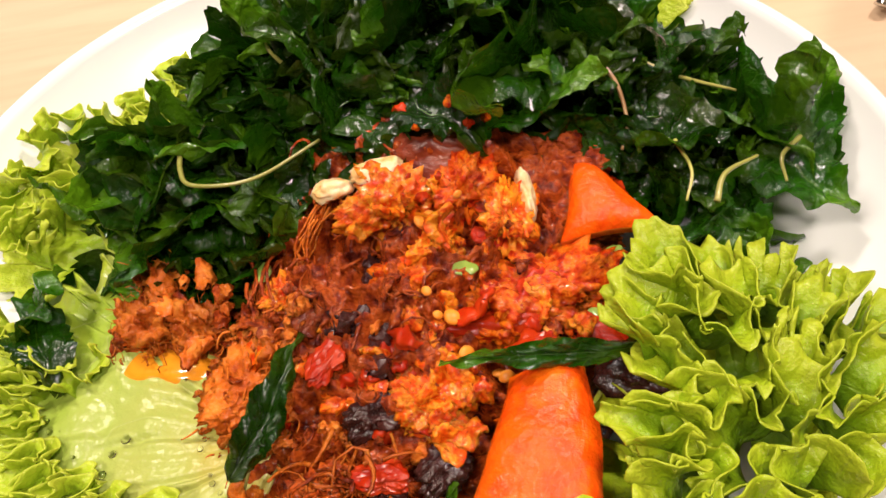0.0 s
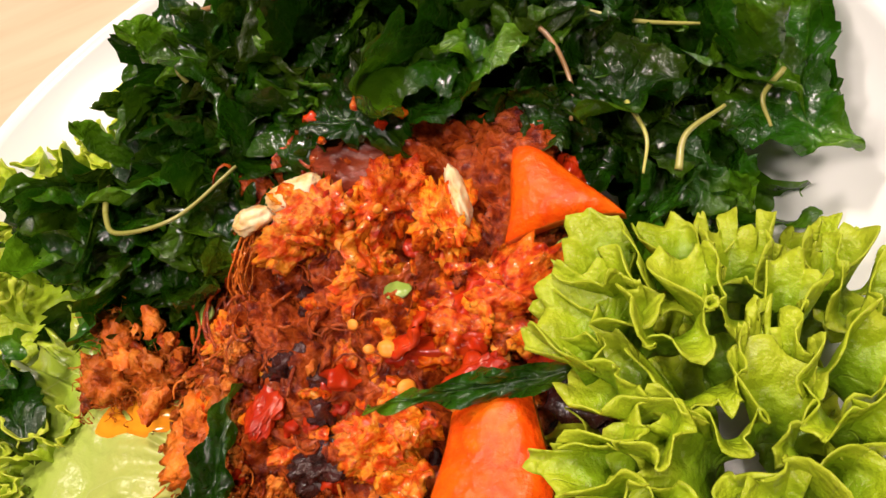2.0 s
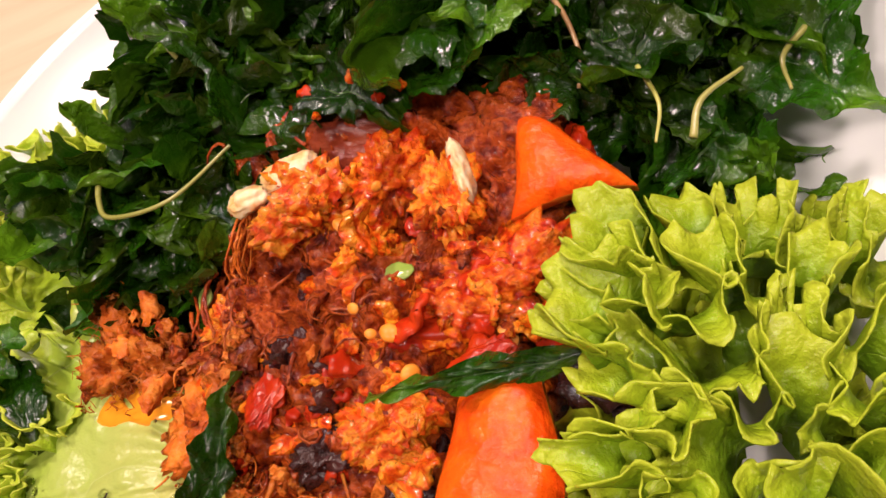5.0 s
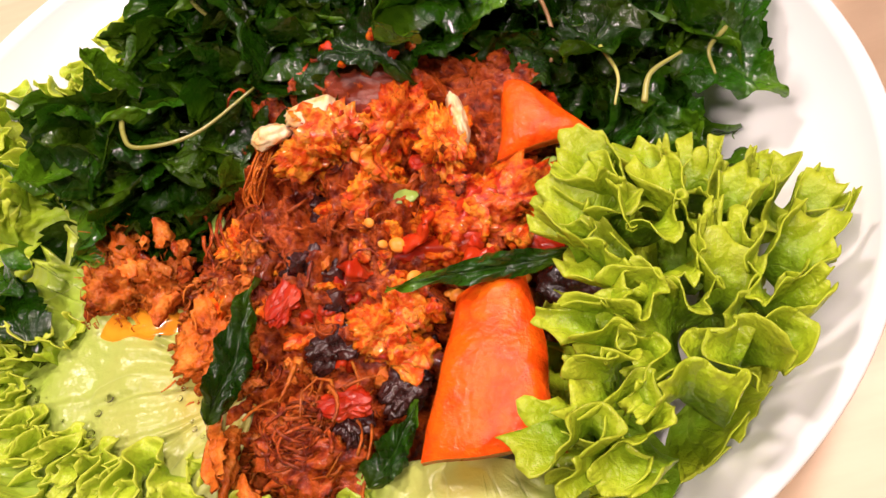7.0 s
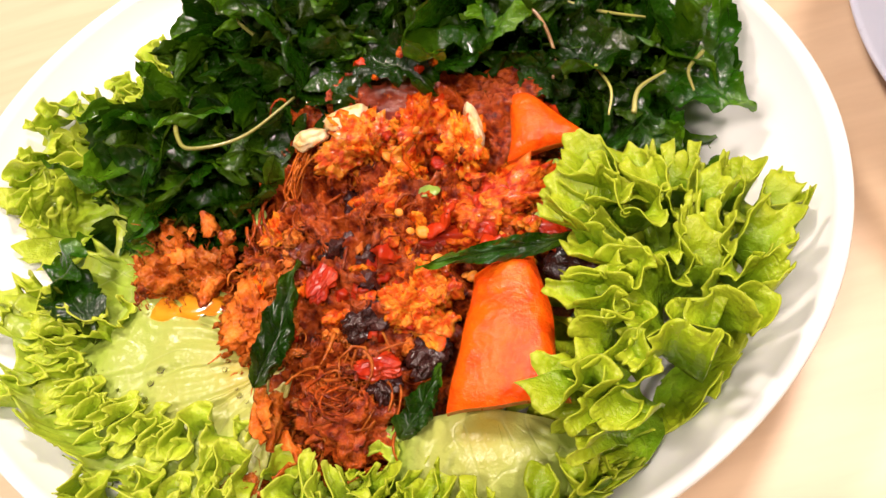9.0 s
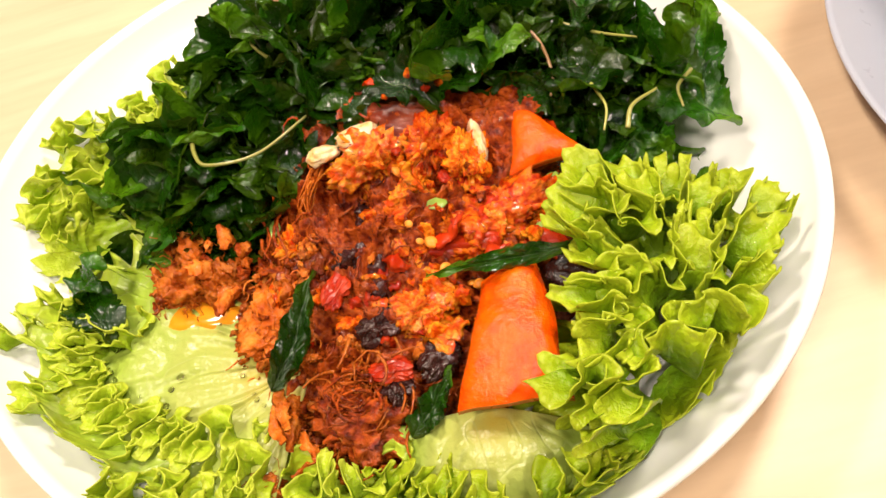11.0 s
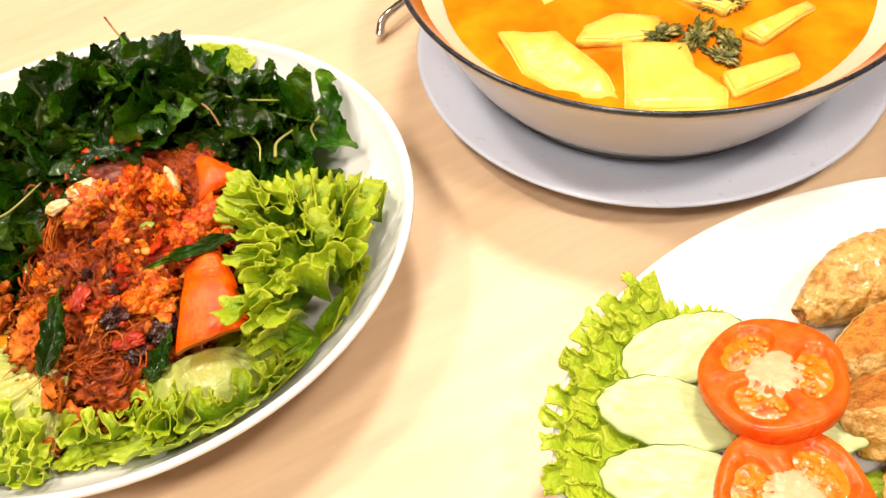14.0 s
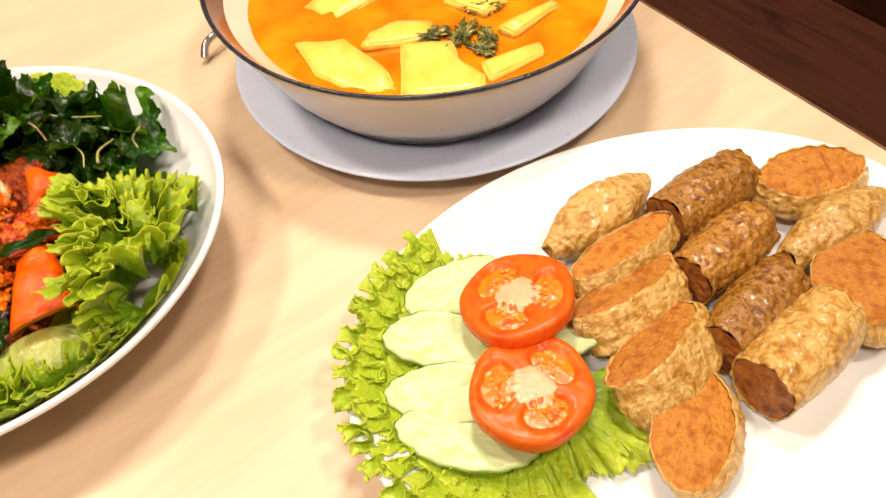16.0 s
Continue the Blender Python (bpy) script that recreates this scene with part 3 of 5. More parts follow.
def frill_leaf(base, heading, pitch, length, spread, seed, parent, material, floor, limit, big=(0.017, 0.0064), small=(0.0060, 0.0014), arch=0.2, curl=0.003, rows=24, cols=360):
    """A curly lettuce leaf: a fan from its base whose border is longer than it is wide, so that it folds in large waves and small frills with a toothed lip.
    heading and pitch turn the fan, arch lets its rim droop; big and small are the width and height of the waves."""
    ph = np.random.RandomState(seed).uniform(0, 6.28, 14)
    s, a = np.linspace(0.03, 1.0, rows)[:, None] ** 0.85, np.linspace(-1, 1, cols)[None, :]
    th, arc = a * spread, 2 * spread * length
    lobe = 1 + 0.13 * np.sin(2.1 * th + ph[0]) + 0.07 * np.sin(5.3 * th + ph[1])
    k1 = math.pi * arc / big[0] * a + 1.3 * np.sin(2.7 * th + ph[2]) + ph[3]
    k2 = math.pi * arc / small[0] * a + 1.4 * np.sin(0.5 * k1 + ph[4]) + 1.0 * np.sin(k1 + ph[5])
    e1, e2 = np.clip((s - 0.25) / 0.75, 0, 1) ** 1.7, np.clip((s - 0.55) / 0.45, 0, 1) ** 1.5
    d1 = big[1] * (1 + 0.4 * np.sin(1.3 * k1 / 2.7 + ph[6])) * e1
    d2 = small[1] * (1 + 0.55 * np.sin(0.37 * k1 + ph[7])) * e2
    lip = np.clip((s - 0.86) / 0.14, 0, 1)
    saw = (k2 / (0.8 * math.pi) + 0.3 * np.sin(0.9 * k1 + ph[8])) % 1.0
    tooth = 0.0024 * lip * ((1 - np.abs(2 * saw - 1)) ** 1.4 - 0.35) * (1 + 0.6 * np.sin(0.61 * k2 + ph[9]))
    roll = curl * e2 * np.sin(k1 + 0.9 + 0.8 * np.sin(1.9 * th + ph[10]))
    r = length * lobe * s + tooth - 0.6 * np.abs(roll) + 0.5 * d1 * np.cos(k1 + ph[11]) * s
    side = -0.58 * d1 * np.sin(2 * k1) - 0.45 * d2 * np.sin(2 * k2)
    x, y = r * np.sin(th) + side * np.cos(th), r * np.cos(th) - side * np.sin(th)
    pucker = 0.0008 * s * np.sin(950 * x + ph[12] + 1.3 * np.sin(430 * y)) * np.sin(880 * y + ph[13] + 1.3 * np.sin(390 * x))
    z = d1 * np.sin(k1) + d2 * np.sin(k2) + roll - arch * length * s ** 2.4 + pucker
    cp, sp, ch, sh = math.cos(radians(pitch)), math.sin(radians(pitch)), math.cos(radians(heading)), math.sin(radians(heading))
    y, z = y * cp - z * sp, y * sp + z * cp
    wx, wy, wz = base[0] + ch * x - sh * y, base[1] + sh * x + ch * y, base[2] + z
    cx, cy, sx, sy, far = limit
    rho = np.hypot((wx - cx) / sx, (wy - cy) / sy)
    g = np.where(rho > far, (far + 0.05 * np.tanh((rho - far) / 0.15)) / np.maximum(rho, 1e-6), 1.0)
    wz = wz + 0.04 * np.maximum(0.0, rho - far)
    wx, wy = cx + (wx - cx) * g, cy + (wy - cy) * g
    low = floor(wx, wy) + 0.0012
    wz = low + np.where(wz - low > 0.002, wz - low, 0.002 * np.exp(np.minimum(0.0, (wz - low - 0.002) / 0.004)))
    verts = np.stack([wx - base[0], wy - base[1], wz - base[2]], -1).reshape(-1, 3)
    uvs = np.stack([np.broadcast_to(0.5 + a / 2, x.shape), np.broadcast_to(s, x.shape)], -1).reshape(-1, 2)
    ob = mesh_object("leaf", verts.tolist(), grid_faces(rows, cols), material, parent, uvs, where=pose(*base))
    sol = ob.modifiers.new("thickness", "SOLIDIFY")
    sol.thickness, sol.offset = 0.00035, 0.0
    return ob


def frill_border(line, height, fold, seed, parent, material, floor, top, limit, lean=0.35, frill=(0.0050, 0.0020), rows=17, pitch=0.00019):
    """The standing border of a curly leaf along a line of the plan: a wall that winds in and out in overhanging folds (width, depth), with a flared, toothed lip.
    top gives the height of the lip over the plan."""
    ph = np.random.RandomState(seed).uniform(0, 6.28, 12)
    pts = np.array([tuple(p)[:2] for p in curve_points([(x, y, 0.0) for x, y in line], 0, 10)])
    run = np.concatenate([[0.0], np.cumsum(np.hypot(*np.diff(pts, axis=0).T))])
    cols = max(40, int(run[-1] / pitch))
    l = np.linspace(0, run[-1], cols)
    px, py = np.interp(l, run, pts[:, 0]), np.interp(l, run, pts[:, 1])
    tx, ty = np.gradient(px, l), np.gradient(py, l)
    size = np.hypot(tx, ty)
    tx, ty = tx / size, ty / size
    k1 = 2 * math.pi * l / fold[0] + 1.5 * np.sin(l / fold[0] * 1.7 + ph[0]) + ph[1]
    k2 = 2 * math.pi * l * 1.7 / frill[0] + 1.5 * np.sin(k1 + ph[2]) + ph[3]
    t = np.linspace(0, 1, rows)[:, None]
    swing = fold[1] * (1 + 0.45 * np.sin(0.31 * k1 + ph[4]) + 0.2 * np.sin(0.77 * k1 + ph[5])) * (0.12 + 0.88 * t ** 1.25)
    e2, lip = np.clip((t - 0.45) / 0.55, 0, 1) ** 1.4, np.clip((t - 0.84) / 0.16, 0, 1)
    small = frill[1] * (1 + 0.5 * np.sin(0.43 * k1 + ph[6])) * e2
    saw = (k2 / (0.72 * math.pi) + 0.25 * np.sin(0.8 * k1 + ph[7])) % 1.0
    tooth = 0.0019 * lip * ((1 - np.abs(2 * saw - 1)) - 0.4) * (1 + 0.6 * np.sin(0.57 * k2 + ph[8]))
    flare = 0.30 * height * e2 * np.sin(k1 + 0.5 * np.sin(0.6 * k1 + ph[9]))
    n = swing * np.sin(k1) + lean * height * t ** 1.4 + small * np.sin(k2) + flare + 0.6 * tooth
    along = -0.62 * swing * np.sin(2 * k1) - 0.4 * small * np.sin(2 * k2)
    wx, wy = px + tx * along + ty * n, py + ty * along - tx * n
    rise = height * (1 + 0.16 * np.sin(0.5 * k1 + ph[10]) + 0.10 * np.sin(0.23 * k1 + ph[11]))
    up = rise * (t - 0.22 * e2 * np.sin(k1) ** 2) + tooth + 0.5 * small * np.sin(k2 + 1.2)
    cx, cy, sx, sy, far = limit
    rho = np.hypot((wx - cx) / sx, (wy - cy) / sy)
    g = np.where(rho > far, (far + 0.04 * np.tanh((rho - far) / 0.1)) / np.maximum(rho, 1e-6), 1.0)
    wx, wy = cx + (wx - cx) * g, cy + (wy - cy) * g
    base = np.array([float(top(x, y)) for x, y in zip(px, py)]) - height
    up = up + 0.0009 * t * np.sin(k1 * 2.3 + 7 * t + ph[3]) * np.sin(9 * t + 1.7 * k1 + ph[6])
    wz = np.maximum(base + up, floor(wx, wy) + 0.0010 + 0.15 * up)
    mx, my, mz = float(px.mean()), float(py.mean()), float(base.mean())
    verts = np.stack([wx - mx, wy - my, wz - mz], -1).reshape(-1, 3)
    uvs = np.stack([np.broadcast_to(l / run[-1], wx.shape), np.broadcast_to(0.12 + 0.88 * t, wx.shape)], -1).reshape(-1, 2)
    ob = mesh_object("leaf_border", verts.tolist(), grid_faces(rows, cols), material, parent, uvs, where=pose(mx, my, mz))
    sol = ob.modifiers.new("thickness", "SOLIDIFY")
    sol.thickness, sol.offset = 0.00035, 0.0
    return ob


def arc_lines(cx, cy, rx, ry, a0, a1, seed, allowed, wobble=0.08, step=9.0):
    """The stretches of a wavering oval arc (degrees, anticlockwise) that lie where they may."""
    out, run = [], []
    n = max(3, int((a1 - a0) / step))
    for i in range(n + 1):
        a = radians(a0 + (a1 - a0) * i / n)
        w = 1 + wobble * (math.sin(2.3 * a + seed) + 0.6 * math.sin(5.1 * a + 2 * seed))
        x, y = cx + rx * w * math.cos(a), cy + ry * w * math.sin(a)
        if allowed(x, y):
            run.append((x, y))
        else:
            if len(run) > 2:
                out.append(run)
            run = []
    if len(run) > 2:
        out.append(run)
    return out


def fore(x, y):
    return max(MAINFLOOR(x, y) + 0.002, 0.012 + 0.036 * math.exp(-((x - 0.048) / 0.045) ** 2 - ((y + 0.094) / 0.034) ** 2))


def side_leaf(x, y):
    return max(MAINFLOOR(x, y) + 0.003, 0.030 - 0.12 * max(0.0, math.hypot(x + 0.02, y + 0.06) - 0.05))


def heap(x, y):
    """Height of the salad over the plan: the meat in front, the fried basil behind."""
    meat = 0.046 * math.exp(-((x - 0.018) / 0.058) ** 2 - ((y + 0.032) / 0.062) ** 2)
    herb = 0.060 * math.exp(-((x - 0.012) / 0.095) ** 2 - ((y - 0.046) / 0.048) ** 2)
    return 0.012 + meat + herb


FR = "bunch of bright yellow-green frilled lettuce on the plate"
GROUP = "lettuce on the plates"
ON_MAIN, ON_OVAL = (0.0013, -0.0021, 0.148, 0.132, 0.93), (0.3159, -0.1874, 0.1518, 0.112, 0.97)
bunch = thing("lettuce", pose(0, 0, 0), FR, "lettuce", GROUP)
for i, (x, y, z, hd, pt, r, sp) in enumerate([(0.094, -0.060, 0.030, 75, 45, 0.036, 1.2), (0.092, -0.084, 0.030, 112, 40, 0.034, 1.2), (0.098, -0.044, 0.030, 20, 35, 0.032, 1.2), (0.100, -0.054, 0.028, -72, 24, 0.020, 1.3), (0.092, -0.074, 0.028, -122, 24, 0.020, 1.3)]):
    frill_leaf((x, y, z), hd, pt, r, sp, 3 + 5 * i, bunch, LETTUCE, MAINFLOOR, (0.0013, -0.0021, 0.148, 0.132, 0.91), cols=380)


def plate_rho(x, y):
    return math.hypot((x - 0.0013) / 0.148, (y + 0.0021) / 0.132)


def bunch_top(x, y):
    """Height that the curls of the lettuce bunch reach: highest beside the meat, lower towards the rim."""
    return 0.086 - 0.53 * max(0.0, x - 0.066) - 40 * max(0.0, abs(y + 0.064) - 0.022) ** 2


IN_PLATE = (0.0013, -0.0021, 0.148, 0.132, 0.92)


def bunch_plan(x, y):
    return plate_rho(x, y) < 0.92 and x > 0.073 + 0.30 * max(0.0, y + 0.050) - 0.5 * max(0.0, -0.096 - y)


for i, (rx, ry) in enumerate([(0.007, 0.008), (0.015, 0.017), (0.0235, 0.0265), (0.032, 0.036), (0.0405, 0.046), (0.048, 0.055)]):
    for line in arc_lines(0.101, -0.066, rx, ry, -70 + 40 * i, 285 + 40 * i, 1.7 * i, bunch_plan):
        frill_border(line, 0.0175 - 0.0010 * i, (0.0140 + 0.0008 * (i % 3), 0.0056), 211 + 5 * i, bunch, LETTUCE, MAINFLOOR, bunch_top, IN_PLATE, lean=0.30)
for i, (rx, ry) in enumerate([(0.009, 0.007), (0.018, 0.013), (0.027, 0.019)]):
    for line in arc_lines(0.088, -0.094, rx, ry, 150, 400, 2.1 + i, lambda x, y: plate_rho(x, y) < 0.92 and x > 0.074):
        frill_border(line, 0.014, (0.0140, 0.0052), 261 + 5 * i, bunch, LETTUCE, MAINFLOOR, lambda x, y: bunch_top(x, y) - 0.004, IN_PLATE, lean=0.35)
front = thing("lettuce", pose(0, 0, 0), "pale green lettuce leaf with a smooth rib at the plate edge", "lettuce", GROUP)
lettuce((0.050, -0.088, 0.040), 178, 0.046, 1.5, 21, front, PALELETTUCE, surface=fore, rise=0.005, meander=0.004, lift=0.000, blade=0.7, lean=0.6, limit=ON_MAIN, ridges=0.0006)
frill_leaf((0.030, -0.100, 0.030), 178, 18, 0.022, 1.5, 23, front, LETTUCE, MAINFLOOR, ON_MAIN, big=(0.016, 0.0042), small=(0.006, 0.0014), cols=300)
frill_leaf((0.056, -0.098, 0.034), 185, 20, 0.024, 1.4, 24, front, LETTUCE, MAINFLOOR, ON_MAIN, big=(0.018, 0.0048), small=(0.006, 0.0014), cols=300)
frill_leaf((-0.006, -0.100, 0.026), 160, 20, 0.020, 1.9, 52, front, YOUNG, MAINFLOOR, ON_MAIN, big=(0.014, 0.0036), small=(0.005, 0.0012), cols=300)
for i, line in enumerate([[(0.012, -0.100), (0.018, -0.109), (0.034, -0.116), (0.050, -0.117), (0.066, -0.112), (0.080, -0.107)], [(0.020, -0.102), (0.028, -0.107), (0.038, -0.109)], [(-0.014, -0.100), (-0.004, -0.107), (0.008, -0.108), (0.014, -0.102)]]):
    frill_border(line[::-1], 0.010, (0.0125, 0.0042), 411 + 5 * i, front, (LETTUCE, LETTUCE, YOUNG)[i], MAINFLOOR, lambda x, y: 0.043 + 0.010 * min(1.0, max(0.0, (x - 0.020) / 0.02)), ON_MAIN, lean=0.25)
flat = thing("lettuce", pose(0, 0, 0), "wet pale lettuce leaf lying flat with sauce on it", "lettuce", GROUP)
lettuce((-0.012, -0.064, 0.030), 112, 0.092, 1.05, 31, flat, PALELETTUCE, surface=side_leaf, rise=0.006, meander=0.005, lift=0.003, blade=0.8, lean=0.5, cols=300, limit=(0.0013, -0.0021, 0.148, 0.132, 0.84), crinkle=0.0022, ridges=0.0011)
for i, k in enumerate([0.050, 0.060, 0.070, 0.080, 0.090, 0.100, 0.110]):
    for line in arc_lines(-0.024, -0.056, k, 0.72 * k, 164 + 5 * (i % 2), 275, 1.3 * i, lambda x, y: plate_rho(x, y) < 0.92 and (i > 1 or y < -0.080 or x < -0.075)):
        frill_border(line, 0.0105, (0.0098 + 0.0006 * (i % 3), 0.0040), 311 + 5 * i, flat, YOUNG, MAINFLOOR, lambda x, y: max(0.040, float(MAINFLOOR(x, y)) + 0.011), ON_MAIN, lean=0.2, frill=(0.0042, 0.0016), rows=13)
left = thing("lettuce", pose(0, 0, 0), FR, "lettuce", GROUP)
for i, (x, y, z, r, hd) in enumerate([(-0.082, 0.000, 0.024, 0.044, 88), (-0.074, 0.018, 0.026, 0.048, 62), (-0.058, 0.040, 0.026, 0.044, 42), (-0.045, 0.060, 0.026, 0.036, 22)]):
    frill_leaf((x, y, z), hd, 10, r, 0.77, 41 + 9 * i, left, YOUNG, MAINFLOOR, ON_MAIN, big=(0.016, 0.0042), small=(0.0055, 0.0014), curl=0.003, rows=28, cols=380)
for i, line in enumerate([[(-0.050, 0.092), (-0.066, 0.086), (-0.082, 0.074), (-0.096, 0.064), (-0.108, 0.050), (-0.122, 0.040), (-0.128, 0.022), (-0.130, 0.008), (-0.122, -0.008), (-0.108, -0.014)],
                          [(-0.052, 0.080), (-0.072, 0.072), (-0.084, 0.058), (-0.098, 0.046), (-0.112, 0.030), (-0.116, 0.014), (-0.110, 0.000)], [(-0.070, 0.060), (-0.084, 0.044), (-0.098, 0.030), (-0.102, 0.014)]]):
    frill_border(line[::-1], 0.012, (0.0120, 0.0046), 611 + 5 * i, left, YOUNG, MAINFLOOR, lambda x, y: max(0.040, float(MAINFLOOR(x, y)) + 0.011), ON_MAIN, lean=0.3)
back = thing("lettuce", pose(0, 0, 0), "small frilled lettuce leaf behind the fried basil", "lettuce", GROUP)
frill_leaf((0.050, 0.080, 0.026), -12, 15, 0.038, 1.1, 48, back, YOUNG, MAINFLOOR, ON_MAIN, big=(0.016, 0.0040), cols=300)
bed = thing("lettuce", pose(0, 0, 0), "frilled lettuce bedding the cucumber and tomato slices", "lettuce", GROUP)
for i, (x, y, r, hd, sp) in enumerate([(0.236, -0.146, 0.050, 48, 0.85), (0.232, -0.156, 0.058, 85, 0.75), (0.232, -0.178, 0.060, 118, 0.75), (0.236, -0.198, 0.056, 150, 0.8), (0.250, -0.200, 0.046, 192, 0.9), (0.262, -0.196, 0.040, 225, 0.8), (0.240, -0.140, 0.034, 10, 0.9)]):
    frill_leaf((x, y, 0.016), hd, 10, r, sp, 61 + 3 * i, bed, YOUNG, OVALFLOOR, ON_OVAL, big=(0.012, 0.0026), small=(0.0048, 0.0012), curl=0.002, rows=30, cols=400)
for i, k in enumerate([0.95, 0.87, 0.78]):
    for line in arc_lines(0.3159, -0.1874, 0.1518 * k, 0.112 * k, 128, 238, 1.9 * i, lambda x, y: x < 0.272 - 0.02 * (i > 1), 0.012, 5.0):
        frill_border(line[::-1], 0.0075, (0.0112 + 0.0012 * i, 0.0036), 511 + 5 * i, bed, YOUNG, OVALFLOOR, lambda x, y: float(OVALFLOOR(x, y)) + 0.0070, (0.3159, -0.1874, 0.1518, 0.112, 1.02), lean=-1.1, frill=(0.0042, 0.0016), rows=13)


# ---- fried basil ----
def basil_data(length, width, seed, crumple=0.0045, fold=0.35, curl=0.6, rows=46, cols=21):
    """A fried basil leaf: toothed outline, folded along the midrib, puckered between its side veins, bent and crumpled."""
    rng = random.Random(seed)
    off, bend, twist = Vector((seed * 1.9, seed * 0.7, 3)), rng.uniform(-curl, curl), rng.uniform(-1.1, 1.1)
    wave = rng.uniform(15, 24)
    verts, uvs = [], []
    for i in range(rows):
        v = i / (rows - 1)
        half = width * (math.sin(math.pi * v ** 0.75) ** 0.85 * (1 - 0.15 * v) + 0.02)
        half *= 1 + 0.13 * ((v * 13) % 1.0 - 0.5)
        for j in range(cols):
            u = -1 + 2 * j / (cols - 1)
            x, y = u * half, v * length
            z = fold * abs(u) * half + bend * length * (v - 0.4) ** 2 * 2 + 0.0030 * math.sin(v * wave + seed + 2.5 * u) * abs(u) ** 1.6
            z += 0.0011 * abs(math.sin(math.pi * (7 * v - 1.6 * abs(u)))) * min(1.0, 3 * abs(u)) * (1 - abs(u) ** 4)
            c, s = math.cos(twist * (v - 0.5)), math.sin(twist * (v - 0.5))
            x, z = c * x - s * z, s * x + c * z
            p = Vector((x, y - length * 0.45, z))
            p += crumple * noise.noise_vector(p * 45 + off) + crumple * 0.34 * noise.noise_vector(p * 130 + off) + crumple * 0.10 * noise.noise_vector(p * 420 + off)
            verts.append(tuple(p))
            uvs.append((0.5 + u / 2, v))
    return verts, grid_faces(rows, cols), uvs


def inside(poly, x, y):
    hit = False
    for (x0, y0), (x1, y1) in zip(poly, poly[1:] + poly[:1]):
        if (y0 > y) != (y1 > y) and x < (x1 - x0) * (y - y0) / (y1 - y0) + x0:
            hit = not hit
    return hit


BASILPLAN = [(-0.094, -0.010), (-0.080, 0.002), (-0.058, 0.024), (-0.042, 0.058), (-0.020, 0.086), (0.010, 0.096), (0.060, 0.080), (0.084, 0.056), (0.102, 0.042), (0.104, 0.008), (0.080, 0.000), (0.062, 0.014), (0.044, 0.014),
             (0.012, 0.010), (-0.010, -0.002), (-0.024, -0.014), (-0.052, -0.026), (-0.085, -0.018)]


def basil_top(x, y):
    return max(heap(x, y), MAINFLOOR(x, y) + 0.008, 0.050 * math.exp(-((x + 0.06) / 0.035) ** 2 - ((y - 0.01) / 0.035) ** 2) + 0.012, 0.034 * math.exp(-((x - 0.105) / 0.03) ** 2 - ((y - 0.03) / 0.04) ** 2) + 0.014)


def slope_pose(fn, x, y, z, heading, lean_x, lean_y):
    e = 0.004
    n = Vector((fn(x - e, y) - fn(x + e, y), fn(x, y - e) - fn(x, y + e), 2 * e)).normalized()
    q = Vector((0, 0, 1)).rotation_difference(n).to_matrix().to_4x4()
    return Matrix.Translation((x, y, z)) @ q @ pose(0, 0, 0, 0, 0, heading) @ pose(0, 0, 0, lean_x, lean_y, 0)


basil = thing("fried_basil", pose(0, 0, 0.0), "heap of glossy dark green crisp-fried basil leaves", "fried basil")
leaf_meshes = []
for k in range(18):
    v, f, uv = basil_data(0.038 + 0.0013 * (k % 12), 0.0084 + 0.0007 * (k % 7), 100 + k, 0.0078 + 0.0008 * (k % 6), 0.5 + 0.18 * (k % 7), 0.7)
    first = mesh_object("leaf", v, f, BASIL, basil, uv)
    leaf_meshes.append(first.data)
    first.matrix_basis = slope_pose(basil_top, -0.03 + 0.007 * k, 0.03 + 0.004 * (k % 8), 0.03, 40 * k, 20, 10)
rng = random.Random(7)
count = 0
while count < 250:
    x, y = rng.uniform(-0.11, 0.125), rng.uniform(-0.03, 0.105)
    if not inside(BASILPLAN, x, y):
        continue
    top = basil_top(x, y)
    layer = rng.random()
    z = top * (1.0 if layer > 0.35 else rng.uniform(0.6, 0.9)) + rng.uniform(-0.004, 0.003)
    z = max(z - 0.003, float(MAINFLOOR(x, y)) + 0.004)
    ob = new("leaf", leaf_meshes[rng.randrange(18)])
    ob.parent = basil
    ob.matrix_basis = slope_pose(basil_top, x, y, z, rng.gauss(111, 28) if x < -0.01 else rng.gauss(205, 55) if x > 0.07 else rng.choice((90, 270)) + rng.gauss(0, 32), rng.gauss(0, 14), rng.gauss(0, 30)) @ Matrix.Scale(rng.uniform(0.65, 1.05), 4)
    count += 1

LOOSE = "single crisp-fried basil leaf with a pale midrib lying on the salad"


def loose_leaf(tip, tail, width, seed, roll=0.0, crumple=0.002, fold=0.3, curl=0.4, label=LOOSE):
    a, b = Vector(tail), Vector(tip)
    length = (b - a).length
    v, f, uv = basil_data(length, width, seed, crumple, fold, curl)
    d = (b - a).normalized()
    side = d.cross(Vector((0, 0, 1))).normalized()
    up = side.cross(d)
    m = Matrix((side, d, up)).transposed().to_4x4()
    m.translation = a + d * length * 0.45
    return tagged(mesh_object("basil_leaf", v, f, BASIL, None, uv, where=m @ pose(0, 0, 0, 0, roll, 0)), label, "leaf", "loose basil leaves")


